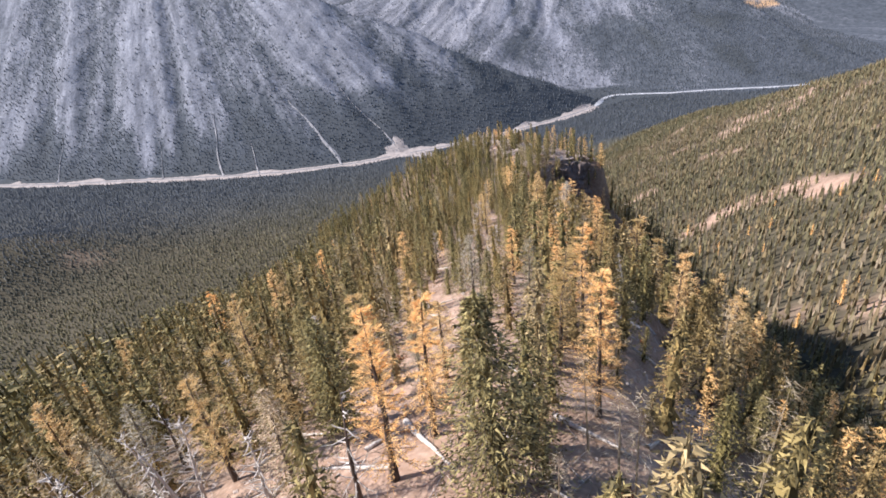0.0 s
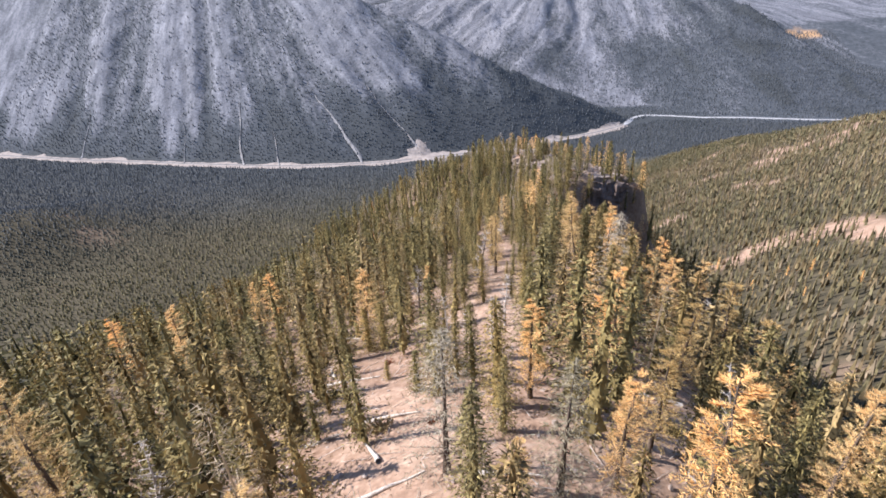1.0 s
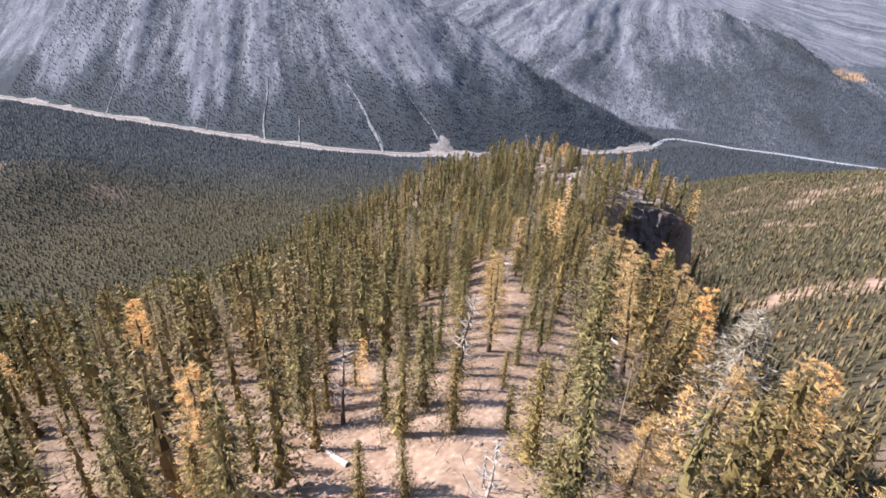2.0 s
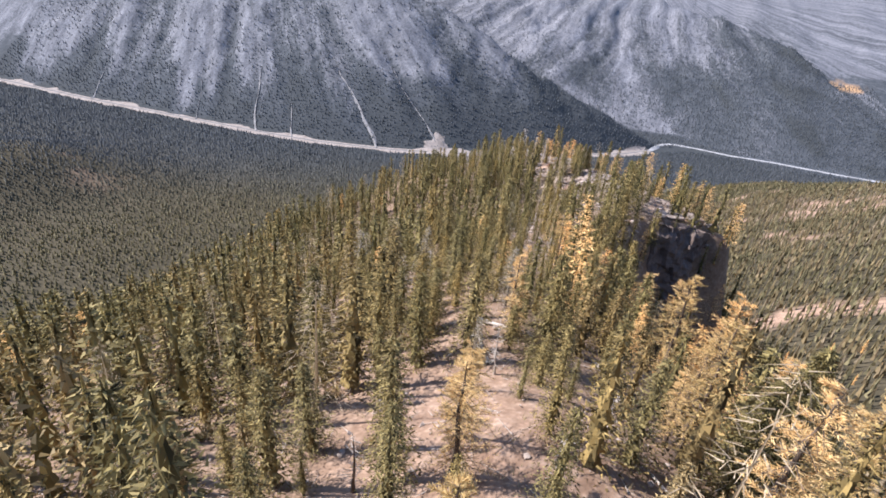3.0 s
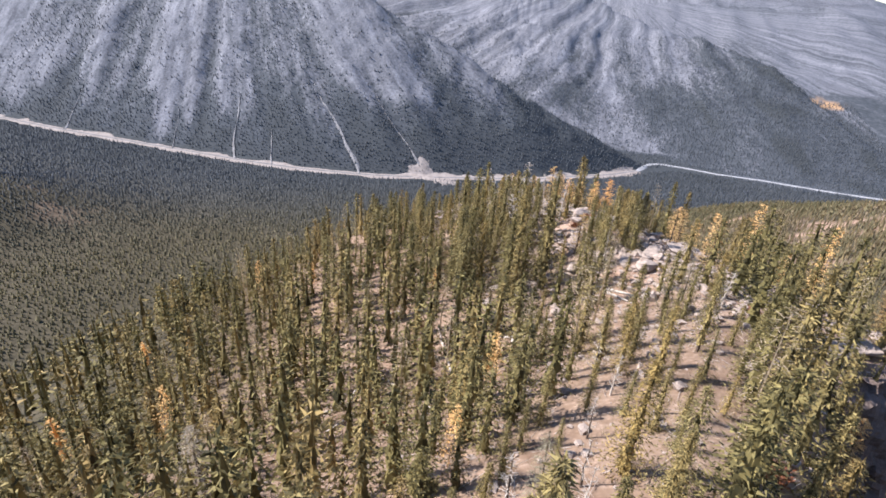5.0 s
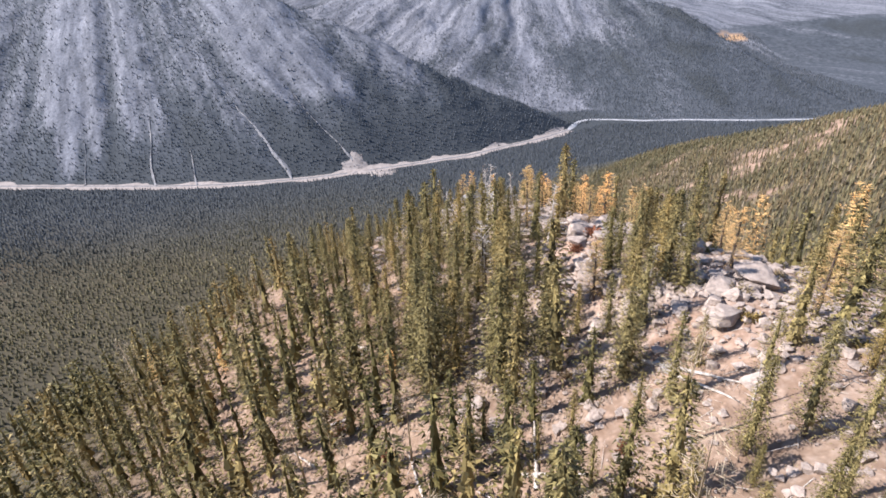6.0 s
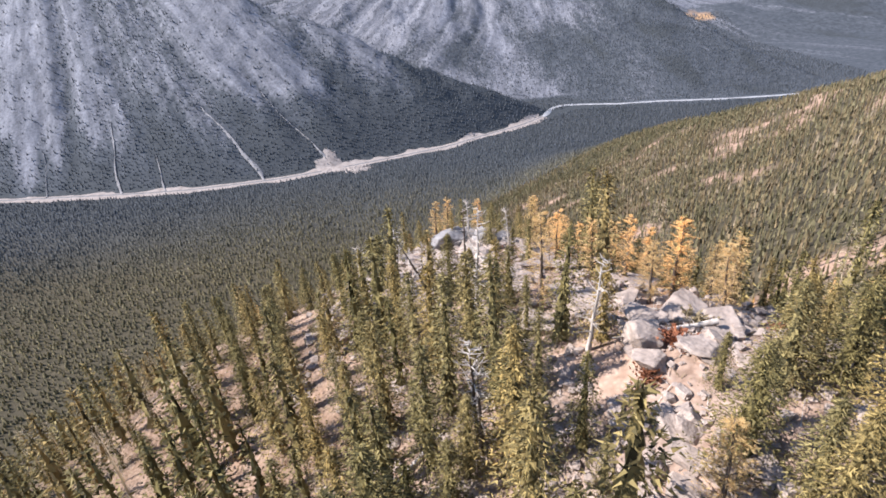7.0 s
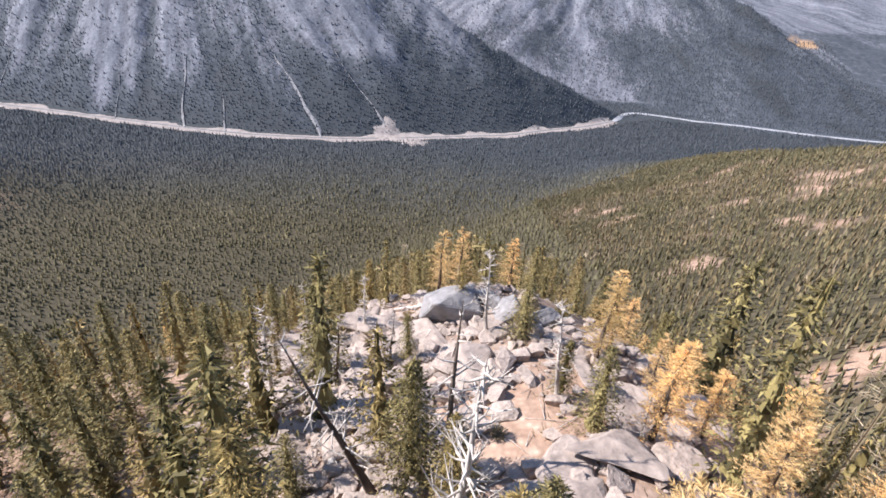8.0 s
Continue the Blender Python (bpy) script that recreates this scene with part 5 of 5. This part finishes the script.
litter("twig_litter", 6500, lambda x, y: 0.75 + 0 * x, "bleached dead twigs strewn over the soil")


def shrub_mesh(seed, mat, h=0.6):
    rnd = random.Random(seed)
    tris = []
    for _ in range(46):
        a = rnd.uniform(0, 6.28)
        way = unit(np.array((math.cos(a), math.sin(a), rnd.uniform(0.3, 1.6))))
        tris += feather(np.array((rnd.uniform(-0.2, 0.2), rnd.uniform(-0.2, 0.2), 0.0)), way, h * rnd.uniform(0.5, 1.1), 4, 0.16, 0.08, 0.1, 0.2, rnd)
    return blades_mesh("leaves", tris, mat)


RUSSET = needle_material("russet_leaves", (0.14, 0.05, 0.025), (0.33, 0.14, 0.07), 0.2)
DRY = needle_material("dry_scrub", (0.17, 0.13, 0.068), (0.4, 0.32, 0.19), 0.3)
SHRUBS = Kind("shrub", [(("leaves", shrub_mesh(800 + k, (DRY, NEEDLES, DRY, RUSSET)[k % 4])),) for k in range(8)],
              "low dry mountain shrub on stony soil", "shrub", "low shrubs on the crest")
for i, (x, y) in enumerate(spread(-16, 18, 10, 192, 2.3, lambda x, y: 0.35 + 0.4 * (y > 140))[:230]):
    SHRUBS.put(i, place(x, y, pyr.uniform(0.6, 1.5), pyr.uniform(0, 6.28), sink=0.02))


def tufts(name, count, mat, label):
    """Dry grass tufts: small fans of blades in one mesh."""
    xy = np.column_stack([rng.uniform(-24, 26, count), rng.uniform(6, 196, count)])
    vs = []
    for (x, y), z in zip(xy, height(xy[:, 0], xy[:, 1])):
        for _ in range(5):
            a, ln = rng.uniform(0, 6.28), rng.uniform(0.12, 0.38)
            d = np.array((math.cos(a), math.sin(a), 0.0))
            w = np.array((-d[1], d[0], 0.0)) * 0.02
            p = np.array((x, y, z - 0.03)) + d * rng.uniform(0, 0.25)
            vs += [p - w, p + w, p + d * ln * 0.7 + (0, 0, ln * 0.7)]
    v = np.array(vs)
    return tagged(new(name, from_arrays(name, v, np.arange(len(v)).reshape(-1, 3), mat)), label, "grass", kind="stuff")


tufts("grass_tufts", 9000, DRY, "dry yellow-brown grass tufts on bare soil")
